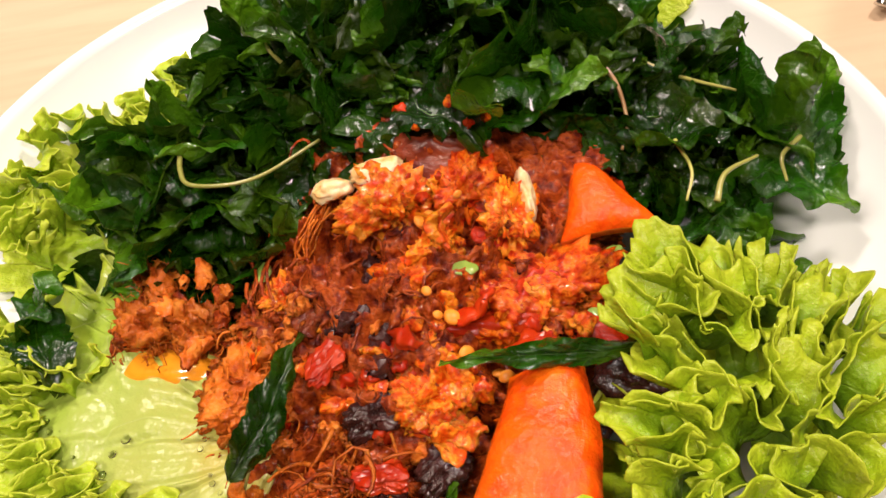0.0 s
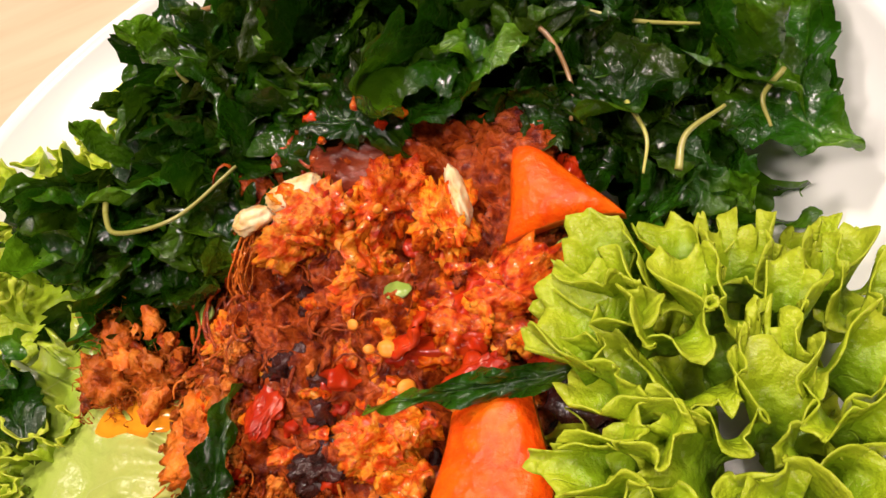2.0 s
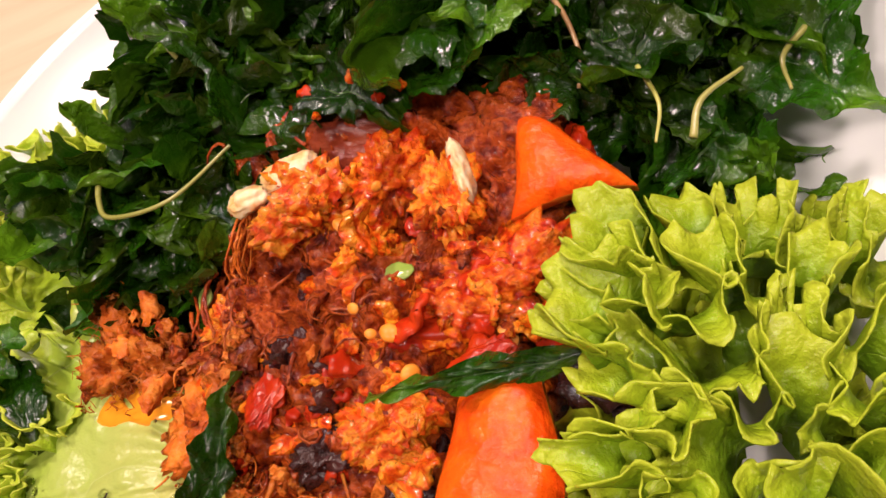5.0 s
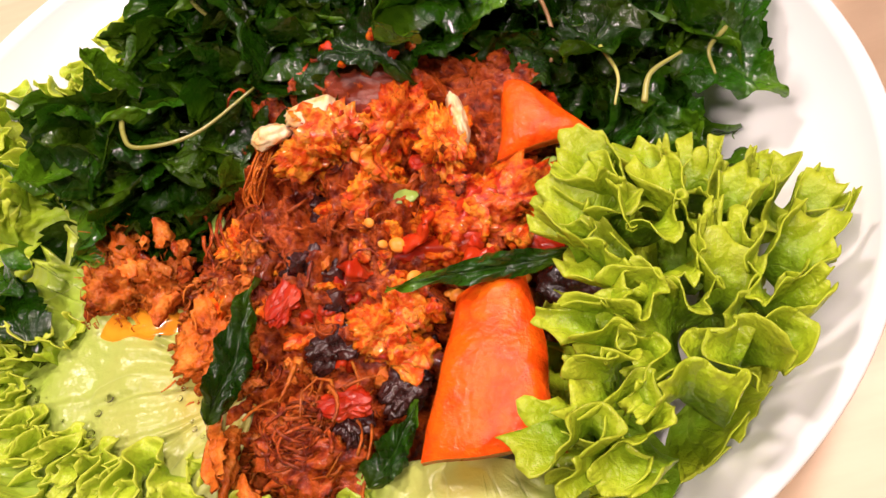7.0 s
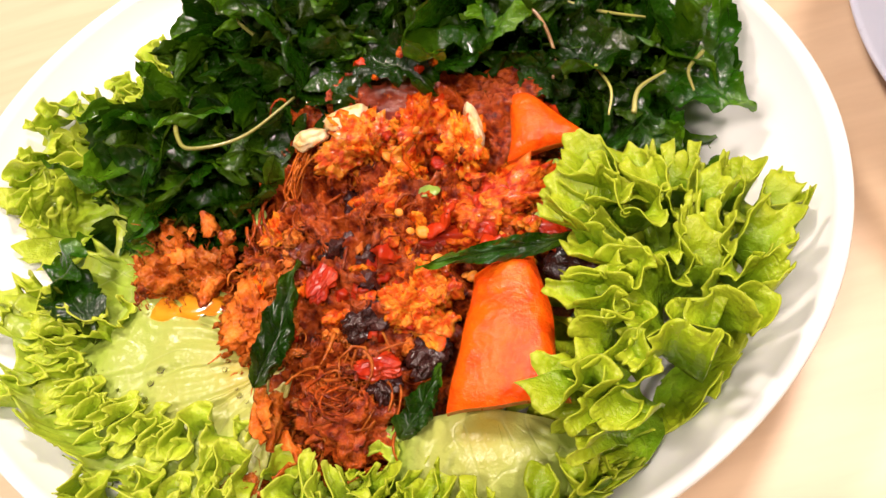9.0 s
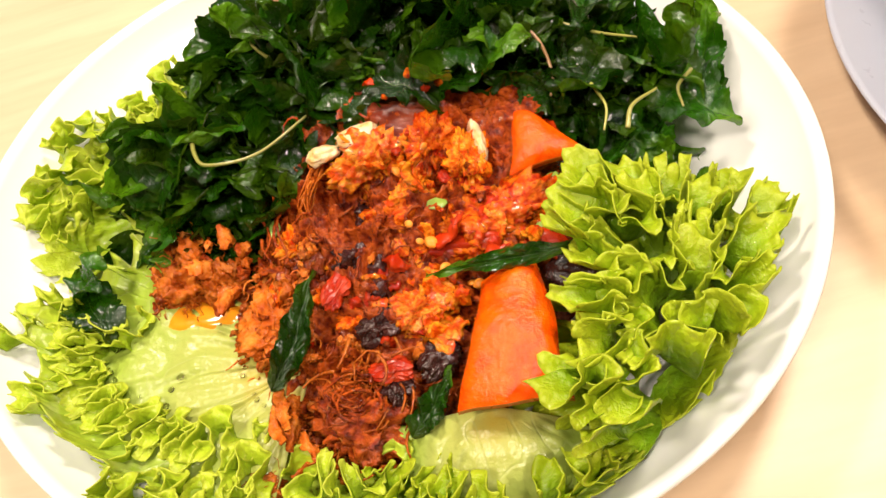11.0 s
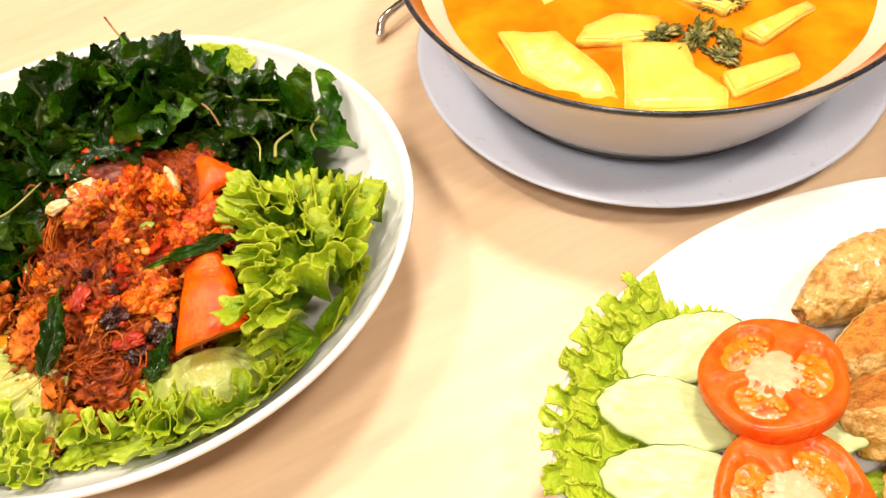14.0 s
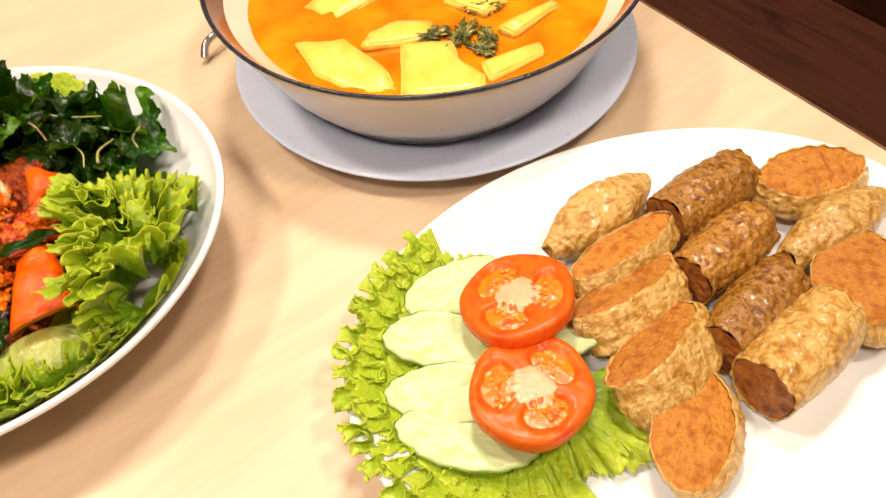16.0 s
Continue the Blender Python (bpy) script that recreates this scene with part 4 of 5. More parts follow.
loose_leaf((-0.005, -0.046, 0.058), (-0.019, -0.080, 0.045), 0.0050, 5, 25, fold=0.7, curl=0.15)
loose_leaf((0.031, -0.055, 0.066), (0.073, -0.049, 0.066), 0.0032, 6, -35, fold=0.5, curl=0.15)
loose_leaf((0.037, -0.077, 0.052), (0.024, -0.095, 0.046), 0.0045, 7, 20)
loose_leaf((-0.104, -0.030, 0.041), (-0.080, -0.056, 0.038), 0.010, 8, 10, 0.005)
loose_leaf((-0.090, -0.022, 0.044), (-0.098, -0.048, 0.040), 0.0085, 9, -20, 0.005)
loose_leaf((0.119, 0.056, 0.050), (0.116, 0.022, 0.036), 0.012, 10, -35, 0.005)
loose_leaf((0.128, 0.010, 0.044), (0.100, 0.030, 0.042), 0.012, 11, 10, 0.004)
loose_leaf((0.018, -0.113, 0.020), (0.012, -0.098, 0.026), 0.0035, 13, 0)
loose_leaf((0.036, 0.000, 0.080), (0.010, 0.016, 0.081), 0.008, 14, 20, 0.005, label="crumpled yellow-green fried basil leaf over the meat")
loose_leaf((0.074, 0.000, 0.062), (0.086, 0.032, 0.056), 0.013, 15, 5, 0.004)
loose_leaf((-0.030, -0.010, 0.058), (-0.070, 0.006, 0.056), 0.013, 16, -15, 0.004)
loose_leaf((-0.100, 0.000, 0.040), (-0.045, 0.014, 0.058), 0.012, 17, 10, 0.003)


def stem(points, radius, material, label):
    v, f = tube_data(curve_points(points, 0), radius, 7, 0.5)
    return mesh_object("stem", v, f, material, basil, label=label)


YS, BS = "curled yellow fried basil stem on the leaves", "curved browned basil stem on the leaves"
stem([(-0.052, 0.006, 0.069), (-0.048, -0.006, 0.069), (-0.042, -0.011, 0.069), (-0.026, -0.008, 0.069), (-0.011, 0.005, 0.070)], 0.00085, STEM, YS)
stem([(0.044, 0.039, 0.068), (0.056, 0.037, 0.070), (0.064, 0.030, 0.068), (0.068, 0.020, 0.062), (0.067, 0.014, 0.058)], 0.00085, BROWNSTEM, BS)
stem([(0.090, -0.004, 0.060), (0.092, 0.004, 0.061), (0.100, 0.011, 0.060)], 0.0009, STEM, YS)
stem([(0.113, 0.027, 0.050), (0.108, 0.020, 0.050), (0.109, 0.013, 0.048)], 0.0008, STEM, YS)
stem([(0.016, 0.118, 0.070), (0.022, 0.104, 0.068), (0.030, 0.090, 0.064)], 0.0007, BROWNSTEM, BS)
stem([(-0.024, -0.088, 0.034), (-0.018, -0.082, 0.038), (-0.015, -0.068, 0.046)], 0.0007, STEM, YS)
stem([(-0.030, 0.052, 0.078), (-0.012, 0.048, 0.082), (0.004, 0.050, 0.080)], 0.0008, BROWNSTEM, BS)
stem([(0.060, 0.046, 0.066), (0.080, 0.040, 0.060), (0.098, 0.042, 0.052)], 0.0008, STEM, YS)
stem([(0.080, 0.014, 0.062), (0.084, 0.004, 0.062), (0.083, -0.004, 0.060)], 0.0006, STEM, YS)
stem([(-0.020, 0.020, 0.080), (-0.030, 0.030, 0.080), (-0.034, 0.042, 0.076)], 0.0007, STEM, YS)

# ---- crispy meat ----
meat = thing("shredded_meat", pose(0, 0, 0.0), "heap of crispy shredded meat in red chilli sauce", "meat")
CX, CY, ROWS_M, COLS_M = 0.012, -0.030, 110, 240


def meat_z(x, y):
    p = Vector((x, y, 0.0))
    ridge = 1 - abs(noise.noise(p * 75 + Vector((4, 1, 0)))) * 2
    return heap(x, y) - 0.0065 + 0.0095 * ridge + 0.0035 * fbm(p * 160, 3) + 0.0016 * fbm(p * 480, 2)


mv = []
for i in range(ROWS_M):
    r = i / (ROWS_M - 1)
    for j in range(COLS_M):
        a = 2 * math.pi * j / COLS_M
        wide = 1 + 0.10 * math.sin(3 * a + 1) + 0.08 * fbm((math.cos(a) * 2, math.sin(a) * 2, 5), 3)
        x, y = CX + 0.058 * wide * r * math.cos(a), CY + 0.070 * wide * r * math.sin(a)
        z = meat_z(x, y) - 0.7 * max(0.0, y - 0.004)
        if r > 0.86:
            z = z + (0.016 - z) * ((r - 0.86) / 0.14) ** 1.5
        mv.append((x + 0.0012 * noise.noise((x * 300, y * 300, 1)), y + 0.0012 * noise.noise((x * 300, y * 300, 7)), z))
mesh_object("mass", mv, grid_faces(ROWS_M, COLS_M, True), MEAT, meat)


def fibres(name, spots, count, seed, material, lo, hi, radius, parent, label, curl=1.0):
    """Many thin curled fibres on the heap, in one mesh."""
    rg = random.Random(seed)
    verts, faces = [], []
    for _ in range(count):
        sx, sy, spread, sink = spots[rg.randrange(len(spots))]
        x, y = sx + max(-1.8, min(1.8, rg.gauss(0, 1))) * spread, sy + max(-1.8, min(1.8, rg.gauss(0, 1))) * spread
        z = meat_z(x, y) + rg.uniform(-0.001, 0.003) - sink
        h, l = rg.uniform(0, 6.28), rg.uniform(lo, hi)
        turn, rise = rg.gauss(0, 1.6 * curl), rg.gauss(0.15, 0.35)
        pts = []
        for k in range(6):
            t = k / 5
            hh = h + turn * t
            pts.append((x + l * t * math.cos(hh), y + l * t * math.sin(hh), z + l * rise * (t - t * t * 1.3)))
        v, f = tube_data(pts, radius * rg.uniform(0.6, 1.7), 4, 0.5)
        faces += [tuple(q + len(verts) for q in face) for face in f]
        verts += v
    ob = mesh_object(name, verts, faces, material, parent, label=label)
    return tagged(ob, kind="stuff")


fibres("fibre_mat", [(0.008, -0.085, 0.011, 0), (0.000, -0.090, 0.008, 0), (0.018, -0.088, 0.010, 0)], 110, 1, MEAT, 0.005, 0.010, 0.0004, meat, "curled orange-brown meat fibres")
fibres("fibre_mat", [(-0.028, -0.050, 0.008, 0), (-0.026, -0.050, 0.010, -0.003), (-0.018, -0.062, 0.007, -0.003)], 150, 2, FLOSS, 0.003, 0.006, 0.00036, meat, "short crisp meat fibres")
fibres("fibre_mat", [(0.009, -0.084, 0.0085, -0.009), (0.014, -0.080, 0.006, -0.010), (0.003, -0.088, 0.006, -0.007)], 54, 8, FLOSS, 0.006, 0.012, 0.0005, meat, "tangled orange-brown meat fibres", 1.4)
fibres("fibre_mat", [(0.030, -0.040, 0.022, 0), (0.010, -0.020, 0.016, 0)], 90, 3, MEAT, 0.004, 0.009, 0.00045, meat, "saucy dark meat fibres")

def shred_data(length, radius, seed):
    """A torn shred of meat: a bent, ribbed strand with frayed ends."""
    rg = random.Random(seed)
    off = Vector((seed * 3.1, seed, 2.0))
    k, n = 15, 14
    bend, twist, ph = rg.uniform(-1.0, 1.0), rg.uniform(-2.5, 2.5), rg.uniform(0, 6.28)
    verts = []
    for i in range(k):
        v = i / (k - 1)
        r = radius * (0.12 + 0.88 * math.sin(math.pi * (0.04 + 0.92 * v)) ** 0.6) * (1 + 0.35 * noise.noise((v * 4, seed, 0)))
        for j in range(n):
            a = 2 * math.pi * j / n
            rr = r * (1 + 0.30 * math.sin(3 * a + ph + twist * v) + 0.22 * math.sin(7 * a + 2 * twist * v))
            p = Vector((rr * math.cos(a), (v - 0.5) * length, 0.7 * rr * math.sin(a) + bend * length * 0.5 * (v - 0.5) ** 2 * 2))
            verts.append(tuple(p + 0.0017 * noise.noise_vector(p * 330 + off)))
    return verts, grid_faces(k, n, True)


crumb = []
for k in range(10):
    v, f = shred_data(0.0062 + 0.0012 * (k % 5), 0.0024 + 0.0003 * (k % 3), 40 + k)
    me = bpy.data.meshes.new("shred")
    me.from_pydata(v, [], f)
    me.polygons.foreach_set("use_smooth", np.ones(len(me.polygons), dtype=bool))
    crumb.append(me)
looks = []
for mt in (FLOSS, MEAT, SAUCE, DARKBIT, REDPEP):
    row = []
    for me in crumb[:6]:
        c = me.copy()
        c.materials.append(mt)
        row.append(c)
    looks.append(row)
rng = random.Random(19)


def crumbs(cx, cy, spread, n, choice, lo, hi, up=0.0):
    for _ in range(n):
        x, y = cx + max(-2, min(2, rng.gauss(0, 1))) * spread, cy + max(-2, min(2, rng.gauss(0, 1))) * spread
        me = looks[rng.choice(choice)][rng.randrange(6)]
        ob = new("shred", me)
        ob.parent = meat
        ob.matrix_basis = pose(x, y, meat_z(x, y) + up + rng.uniform(-0.001, 0.0015), rng.gauss(0, 28), rng.uniform(0, 360), rng.uniform(0, 360)) @ Matrix.Scale(rng.uniform(lo, hi), 4)


crumbs(-0.026, -0.050, 0.009, 110, (0, 0, 0, 1), 0.25, 0.62, 0.003)
crumbs(-0.018, -0.062, 0.006, 60, (0, 0, 0, 1), 0.25, 0.6, 0.003)
crumbs(0.009, -0.084, 0.009, 90, (0, 0, 1), 0.25, 0.6, 0.0045)
crumbs(-0.020, -0.032, 0.007, 18, (0, 1, 2), 0.7, 1.3, 0.002)
crumbs(0.026, -0.056, 0.010, 24, (0, 2, 2, 1, 4), 0.6, 1.1)
crumbs(0.012, -0.055, 0.012, 16, (3, 1, 4), 0.6, 1.1)
crumbs(0.050, -0.030, 0.009, 34, (2, 2, 4, 1), 0.3, 0.7, 0.006)
crumbs(0.022, -0.012, 0.010, 16, (2, 2, 4), 0.3, 0.6, 0.009)
crumbs(-0.045, -0.030, 0.010, 20, (0, 1), 0.5, 0.9)


def strands(name, line, count, wide, radius, seed, material, label, wander=0.0012):
    """A bundle of thin meat fibres that follow a line and stray a little from it."""
    rg = random.Random(seed)
    base, verts, faces = [Vector(p) for p in curve_points(line, 0, 6)], [], []
    for k in range(count):
        o = Vector((rg.gauss(0, wide), rg.gauss(0, wide), rg.gauss(0, wide * 0.6)))
        a, b = rg.uniform(0, 0.35), rg.uniform(0.65, 1.0)
        pts = []
        for i in range(8):
            t = (a + (b - a) * i / 7) * (len(base) - 1)
            p = base[int(t)].lerp(base[min(int(t) + 1, len(base) - 1)], t - int(t))
            pts.append(p + o + wander * noise.noise_vector(p * 110 + Vector((k * 1.7, seed, 0))))
        v, f = tube_data(pts, radius * rg.uniform(0.6, 1.8), 5, 0.6)
        faces += [tuple(q + len(verts) for q in face) for face in f]
        verts += v
    return tagged(mesh_object(name, verts, faces, material, meat, label=label), kind="stuff")


strands("fibre_tangle", [(-0.002, -0.008, 0.066), (-0.008, -0.014, 0.063), (-0.012, -0.020, 0.058), (-0.013, -0.028, 0.050)], 12, 0.0016, 0.00036, 1, FLOSS, "stringy brown meat fibres hanging from the heap", 0.003)
strands("fibre_tangle", [(-0.020, -0.018, 0.052), (-0.022, -0.028, 0.050), (-0.020, -0.040, 0.046)], 12, 0.0030, 0.00045, 3, MEAT, "stringy brown meat fibres", 0.004)
for k in range(0, 14, 3):
    a0 = 0.45 * k
    rr = 0.0040 + 0.0009 * ((k * 5) % 14)
    ring_line = [(0.0090 + 0.003 * math.sin(1.9 * k) + rr * math.cos(a0 + u), -0.0835 + 0.002 * math.cos(2.7 * k) + 0.82 * rr * math.sin(a0 + u), 0.0500 - 34 * rr * rr + 0.0012 * math.sin(2 * u + k)) for u in (0.0, 0.7, 1.4, 2.1, 2.8)]
    strands("fibre_coil", ring_line, 8, 0.0018, 0.00040, 20 + k, FLOSS if k % 3 else MEAT, "coiled orange-brown meat fibres", 0.0042)


def flake(x, y, z, size, turn, lean_x, lean_y, seed, material, label):
    """A soft curled scrap of onion or pepper with a torn outline."""
    n, verts = 16, []
    for i in range(n):
        for j in range(n):
            u, v = 2 * i / (n - 1) - 1, 2 * j / (n - 1) - 1
            r = max(abs(u), abs(v))
            d = math.hypot(u, v)
            k = r / d if d else 0.0
            edge = 1 + 0.45 * noise.noise((u * k * 1.6, v * k * 1.6, seed * 1.3)) + 0.15 * noise.noise((u * k * 5, v * k * 5, seed))
            p = Vector((u * k * size * edge, 0.7 * v * k * size * edge, 0.0))
            p.z = 0.45 * size * (u * u - 0.5 * v * v) + 0.35 * size * noise.noise((u * 1.5, v * 1.5, seed + 7.0)) + 0.08 * size * noise.noise((u * 5, v * 5, seed))
            verts.append(tuple(p))
    ob = mesh_object("vegetable_scrap", verts, grid_faces(n, n), material, where=pose(x, y, z, 0, 0, turn) @ pose(0, 0, 0, lean_x, lean_y, 0))
    sol = ob.modifiers.new("thickness", "SOLIDIFY")
    sol.thickness, sol.offset = 0.0013, 0.0
    return tagged(ob, label, "vegetable scrap", "sauced vegetable scraps")


rg = random.Random(4)
for k in range(34):
    cx, cy, cz, wide = ((0.026, -0.054, 0.0545, 0.007), (0.020, -0.047, 0.0545, 0.005), (0.030, -0.062, 0.0520, 0.005), (0.046, -0.031, 0.0610, 0.009), (0.022, -0.016, 0.0715, 0.008), (-0.002, -0.050, 0.0500, 0.007))[k % 6]
    red = k % 4 == 3
    flake(cx + rg.gauss(0, wide), cy + rg.gauss(0, wide * 0.8), cz + rg.uniform(-0.003, 0.001), rg.uniform(0.0032, 0.0058), rg.uniform(0, 360), rg.gauss(0, 30), rg.gauss(0, 30), k, REDPEP if red else ONION,
          "shiny red pepper scrap in the sauce" if red else "translucent orange onion scrap coated in sauce")


def lump(name, x, y, z, rx, ry, rz, seed, material, label, category, group="", rough=0.4, freq=2.0, level=4, turn=0, grain=0.0):
    v, f = blob_data(rx, ry, rz, seed, rough, freq, level, 5, grain)
    return tagged(mesh_object(name, v, f, material, where=pose(x, y, z, 0, 0, turn)), label, category, group)


SL, OL, ML = "glossy red chilli sauce lump on the meat", "orange sauce-coated onion chunk on the meat", "dark braised meat chunk in the heap"
for i, (x, y, z, a, b, c, t, mt) in enumerate([
        (0.0112, -0.0125, 0.0655, 0.0120, 0.0095, 0.0095, 20, ONION), (0.0284, -0.0080, 0.0660, 0.0090, 0.0070, 0.0080, 60, SAUCE), (0.0405, -0.0115, 0.0615, 0.0065, 0.0095, 0.0085, 10, ONION), (0.0219, -0.0215, 0.0590, 0.0075, 0.0060, 0.0075, 40, ONION),
        (0.0178, -0.0290, 0.0565, 0.0085, 0.0060, 0.0065, 25, SAUCE), (0.0200, -0.0365, 0.0530, 0.0085, 0.0060, 0.0065, 70, ONION), (0.0507, -0.0275, 0.0525, 0.0165, 0.0110, 0.0085, 15, SAUCE), (0.0400, -0.0345, 0.0520, 0.0120, 0.0080, 0.0075, -20, SAUCE),
        (-0.0036, -0.0316, 0.0450, 0.0105, 0.0090, 0.0085, 60, PURPLE), (0.0060, -0.0420, 0.0440, 0.0090, 0.0080, 0.0070, 20, PURPLE), (-0.0175, -0.0309, 0.0480, 0.0060, 0.0050, 0.0050, 40, ONION), (0.0260, -0.0560, 0.0490, 0.0100, 0.0090, 0.0065, 30, ONION),
        (0.0060, -0.0560, 0.0450, 0.0070, 0.0060, 0.0060, 15, SAUCE), (0.0090, -0.0840, 0.0370, 0.0160, 0.0135, 0.0100, 0, MEAT), (0.0560, -0.0060, 0.0480, 0.0110, 0.0090, 0.0080, 0, MEAT), (-0.0240, -0.0520, 0.0360, 0.0120, 0.0120, 0.0070, 0, FLOSS)]):
    dark = mt in (PURPLE, MEAT, FLOSS)
    lump("meat_chunk" if dark else "onion_chunk" if mt is ONION else "sauce_lump", x, y, z, a, b, c, 60 + i, mt, ML if dark else OL if mt is ONION else SL, "meat" if dark else "onion" if mt is ONION else "sauce lump", "chunks in the heap", 0.5, 1.7, 5, t, 0.42)
lump("red_pepper_strip", 0.0383, -0.0400, 0.0560, 0.0120, 0.0036, 0.0030, 66, REDPEP, "glossy red pepper strip in the sauce", "pepper", "", 0.35, 1.6, 4, 8)
lump("onion_piece", 0.021, 0.003, 0.065, 0.014, 0.010, 0.010, 71, PURPLE, "browned onion piece under the basil leaves", "onion", "", 0.2, 1.5)
lump("onion_piece", 0.050, 0.009, 0.056, 0.014, 0.010, 0.009, 72, MEAT, "sauce-coated onion piece under the basil leaves", "onion", "", 0.25, 1.5, 5, 0, 0.3)
lump("onion_piece", 0.0735, -0.0500, 0.0560, 0.0090, 0.0060, 0.0040, 79, DARKBIT, "dark maroon shallot piece beside the lettuce", "onion", "", 0.4, 1.8)
GL = "pale fried garlic piece in chilli sauce"
lump("garlic_piece", -0.004, -0.011, 0.0685, 0.0054, 0.0030, 0.0028, 73, GARLIC, GL, "garlic", "garlic pieces", 0.3, 1.4, 4, 25, 0.10)
lump("garlic_piece", 0.008, -0.0075, 0.0728, 0.0070, 0.0034, 0.0024, 74, GARLIC, GL, "garlic", "garlic pieces", 0.3, 1.4, 4, 20, 0.10)
lump("garlic_piece", 0.0445, -0.0080, 0.0650, 0.0022, 0.0070, 0.0048, 75, GARLIC, GL, "garlic", "garlic pieces", 0.3, 1.4, 4, 20, 0.10)
for i, (x, y, z) in enumerate([(0.032, -0.029, 0.063), (0.066, -0.018, 0.056), (-0.024, -0.026, 0.052), (0.064, -0.036, 0.056)]):
    lump("spring_onion_piece", x, y, z, 0.0032, 0.0022, 0.0008, 80 + i, GREENBIT, "small green spring onion piece in the sauce", "spring onion", "spring onion pieces", 0.2, 1.4, 3, 50 * i)
for i, (x, y, z, a) in enumerate([(0.007, -0.042, 0.054, 0.008), (0.014, -0.062, 0.050, 0.007), (0.032, -0.072, 0.047, 0.0065), (0.020, -0.080, 0.047, 0.005), (0.010, -0.026, 0.056, 0.006), (0.080, -0.058, 0.050, 0.009)]):
    lump("charred_shallot", x, y, z, a, a * 0.7, a * 0.6, 90 + i, DARKBIT, "dark charred shallot piece in the meat", "shallot", "charred shallots", 0.6, 1.6, 5, 30 * i, 0.15)
for i, (x, y, z) in enumerate([(0.019, -0.077, 0.051), (0.001, -0.052, 0.055), (0.064, -0.042, 0.058), (0.050, -0.046, 0.058), (0.066, 0.000, 0.054)]):
    lump("red_chilli_piece", x, y, z, 0.0062, 0.0036, 0.0018, 100 + i, REDPEP, "shiny red chilli piece in the sauce", "chilli", "red chilli pieces", 0.5, 1.4, 5, 70 * i, 0.12)
seed_v, seed_f = blob_data(0.0017, 0.0014, 0.0007, 5, 0.1, 1.0, 2)
seed_me = None
for i in range(26):
    if i < 9:
        x, y = rng.gauss(0.022, 0.012), rng.gauss(-0.014, 0.006)
        z = 0.0738 - 28 * (x - 0.022) ** 2 - 60 * (y + 0.012) ** 2
    else:
        x, y = rng.gauss(0.045, 0.014), rng.gauss(-0.035, 0.008)
        z = meat_z(x, y) + 0.005
    if seed_me is None:
        ob = mesh_object("chilli_seed", seed_v, seed_f, SEED)
        seed_me = ob.data
    else:
        ob = new("chilli_seed", seed_me)
    ob.matrix_basis = pose(x, y, z, rng.gauss(0, 25), rng.gauss(0, 25), rng.uniform(0, 360)) @ Matrix.Scale(rng.uniform(0.7, 1.4), 4)
    tagged(ob, "small yellow chilli seed stuck to the sauce", "seed", "chilli seeds")


def pepper(corners, lift, bulge, seed, label):
    """A curved piece of bell pepper over four corners (near left, near right, far right, far left)."""
    a, b, c, d = [Vector(p) for p in corners]
    n, verts = 26, []
    for layer in (0, 1):
        for i in range(n):
            v = i / (n - 1)
            for j in range(n):
                u = j / (n - 1)
                p = a.lerp(b, u).lerp(d.lerp(c, u), v)
                e = 1 - (2 * u - 1) ** 2
                g = 1 - abs(2 * v - 1) ** 3
                p = p + Vector((0, 0, bulge * (e * 0.8 + 0.2 * g) + lift)) + 0.0016 * noise.noise_vector(p * 70 + Vector((seed, 0, 0)))
                rim = min(u, 1 - u, v, 1 - v)
                p.z += (0.0022 * min(1, rim * 9) ** 0.5 if layer == 0 else -0.0022)
                verts.append(tuple(p))
    edge = [i for i in range(n)] + [i * n + n - 1 for i in range(1, n)] + [n * n - 1 - i for i in range(1, n)] + [(n - 1 - i) * n for i in range(1, n - 1)]
    under = [tuple(q + n * n for q in f[::-1]) for f in grid_faces(n, n)] + [(q, p, p + n * n, q + n * n) for p, q in zip(edge, edge[1:] + edge[:1])]
    c = (a + b + c + d) / 4
    local = [tuple(Vector(v) - c) for v in verts]
    ob = thing("pepper_piece", Matrix.Translation(c), label, "pepper", "bell pepper pieces")
    mesh_object("skin", local[:n * n], grid_faces(n, n), ORANGE, ob)
    mesh_object("flesh", local, under, ORANGEFLESH, ob, label="paler cut flesh")
    return ob


pepper([(0.0395, -0.0925, 0.0560), (0.070, -0.090, 0.0570), (0.062, -0.050, 0.0600), (0.046, -0.054, 0.0585)], 0, 0.0045, 3, "large glossy orange bell pepper piece with sauce specks")
pepper([(0.0535, -0.0165, 0.0580), (0.0785, -0.0125, 0.0580), (0.0640, 0.0040, 0.0585), (0.0545, 0.0055, 0.0600)], 0, 0.0045, 9, "glossy orange bell pepper piece below the basil")


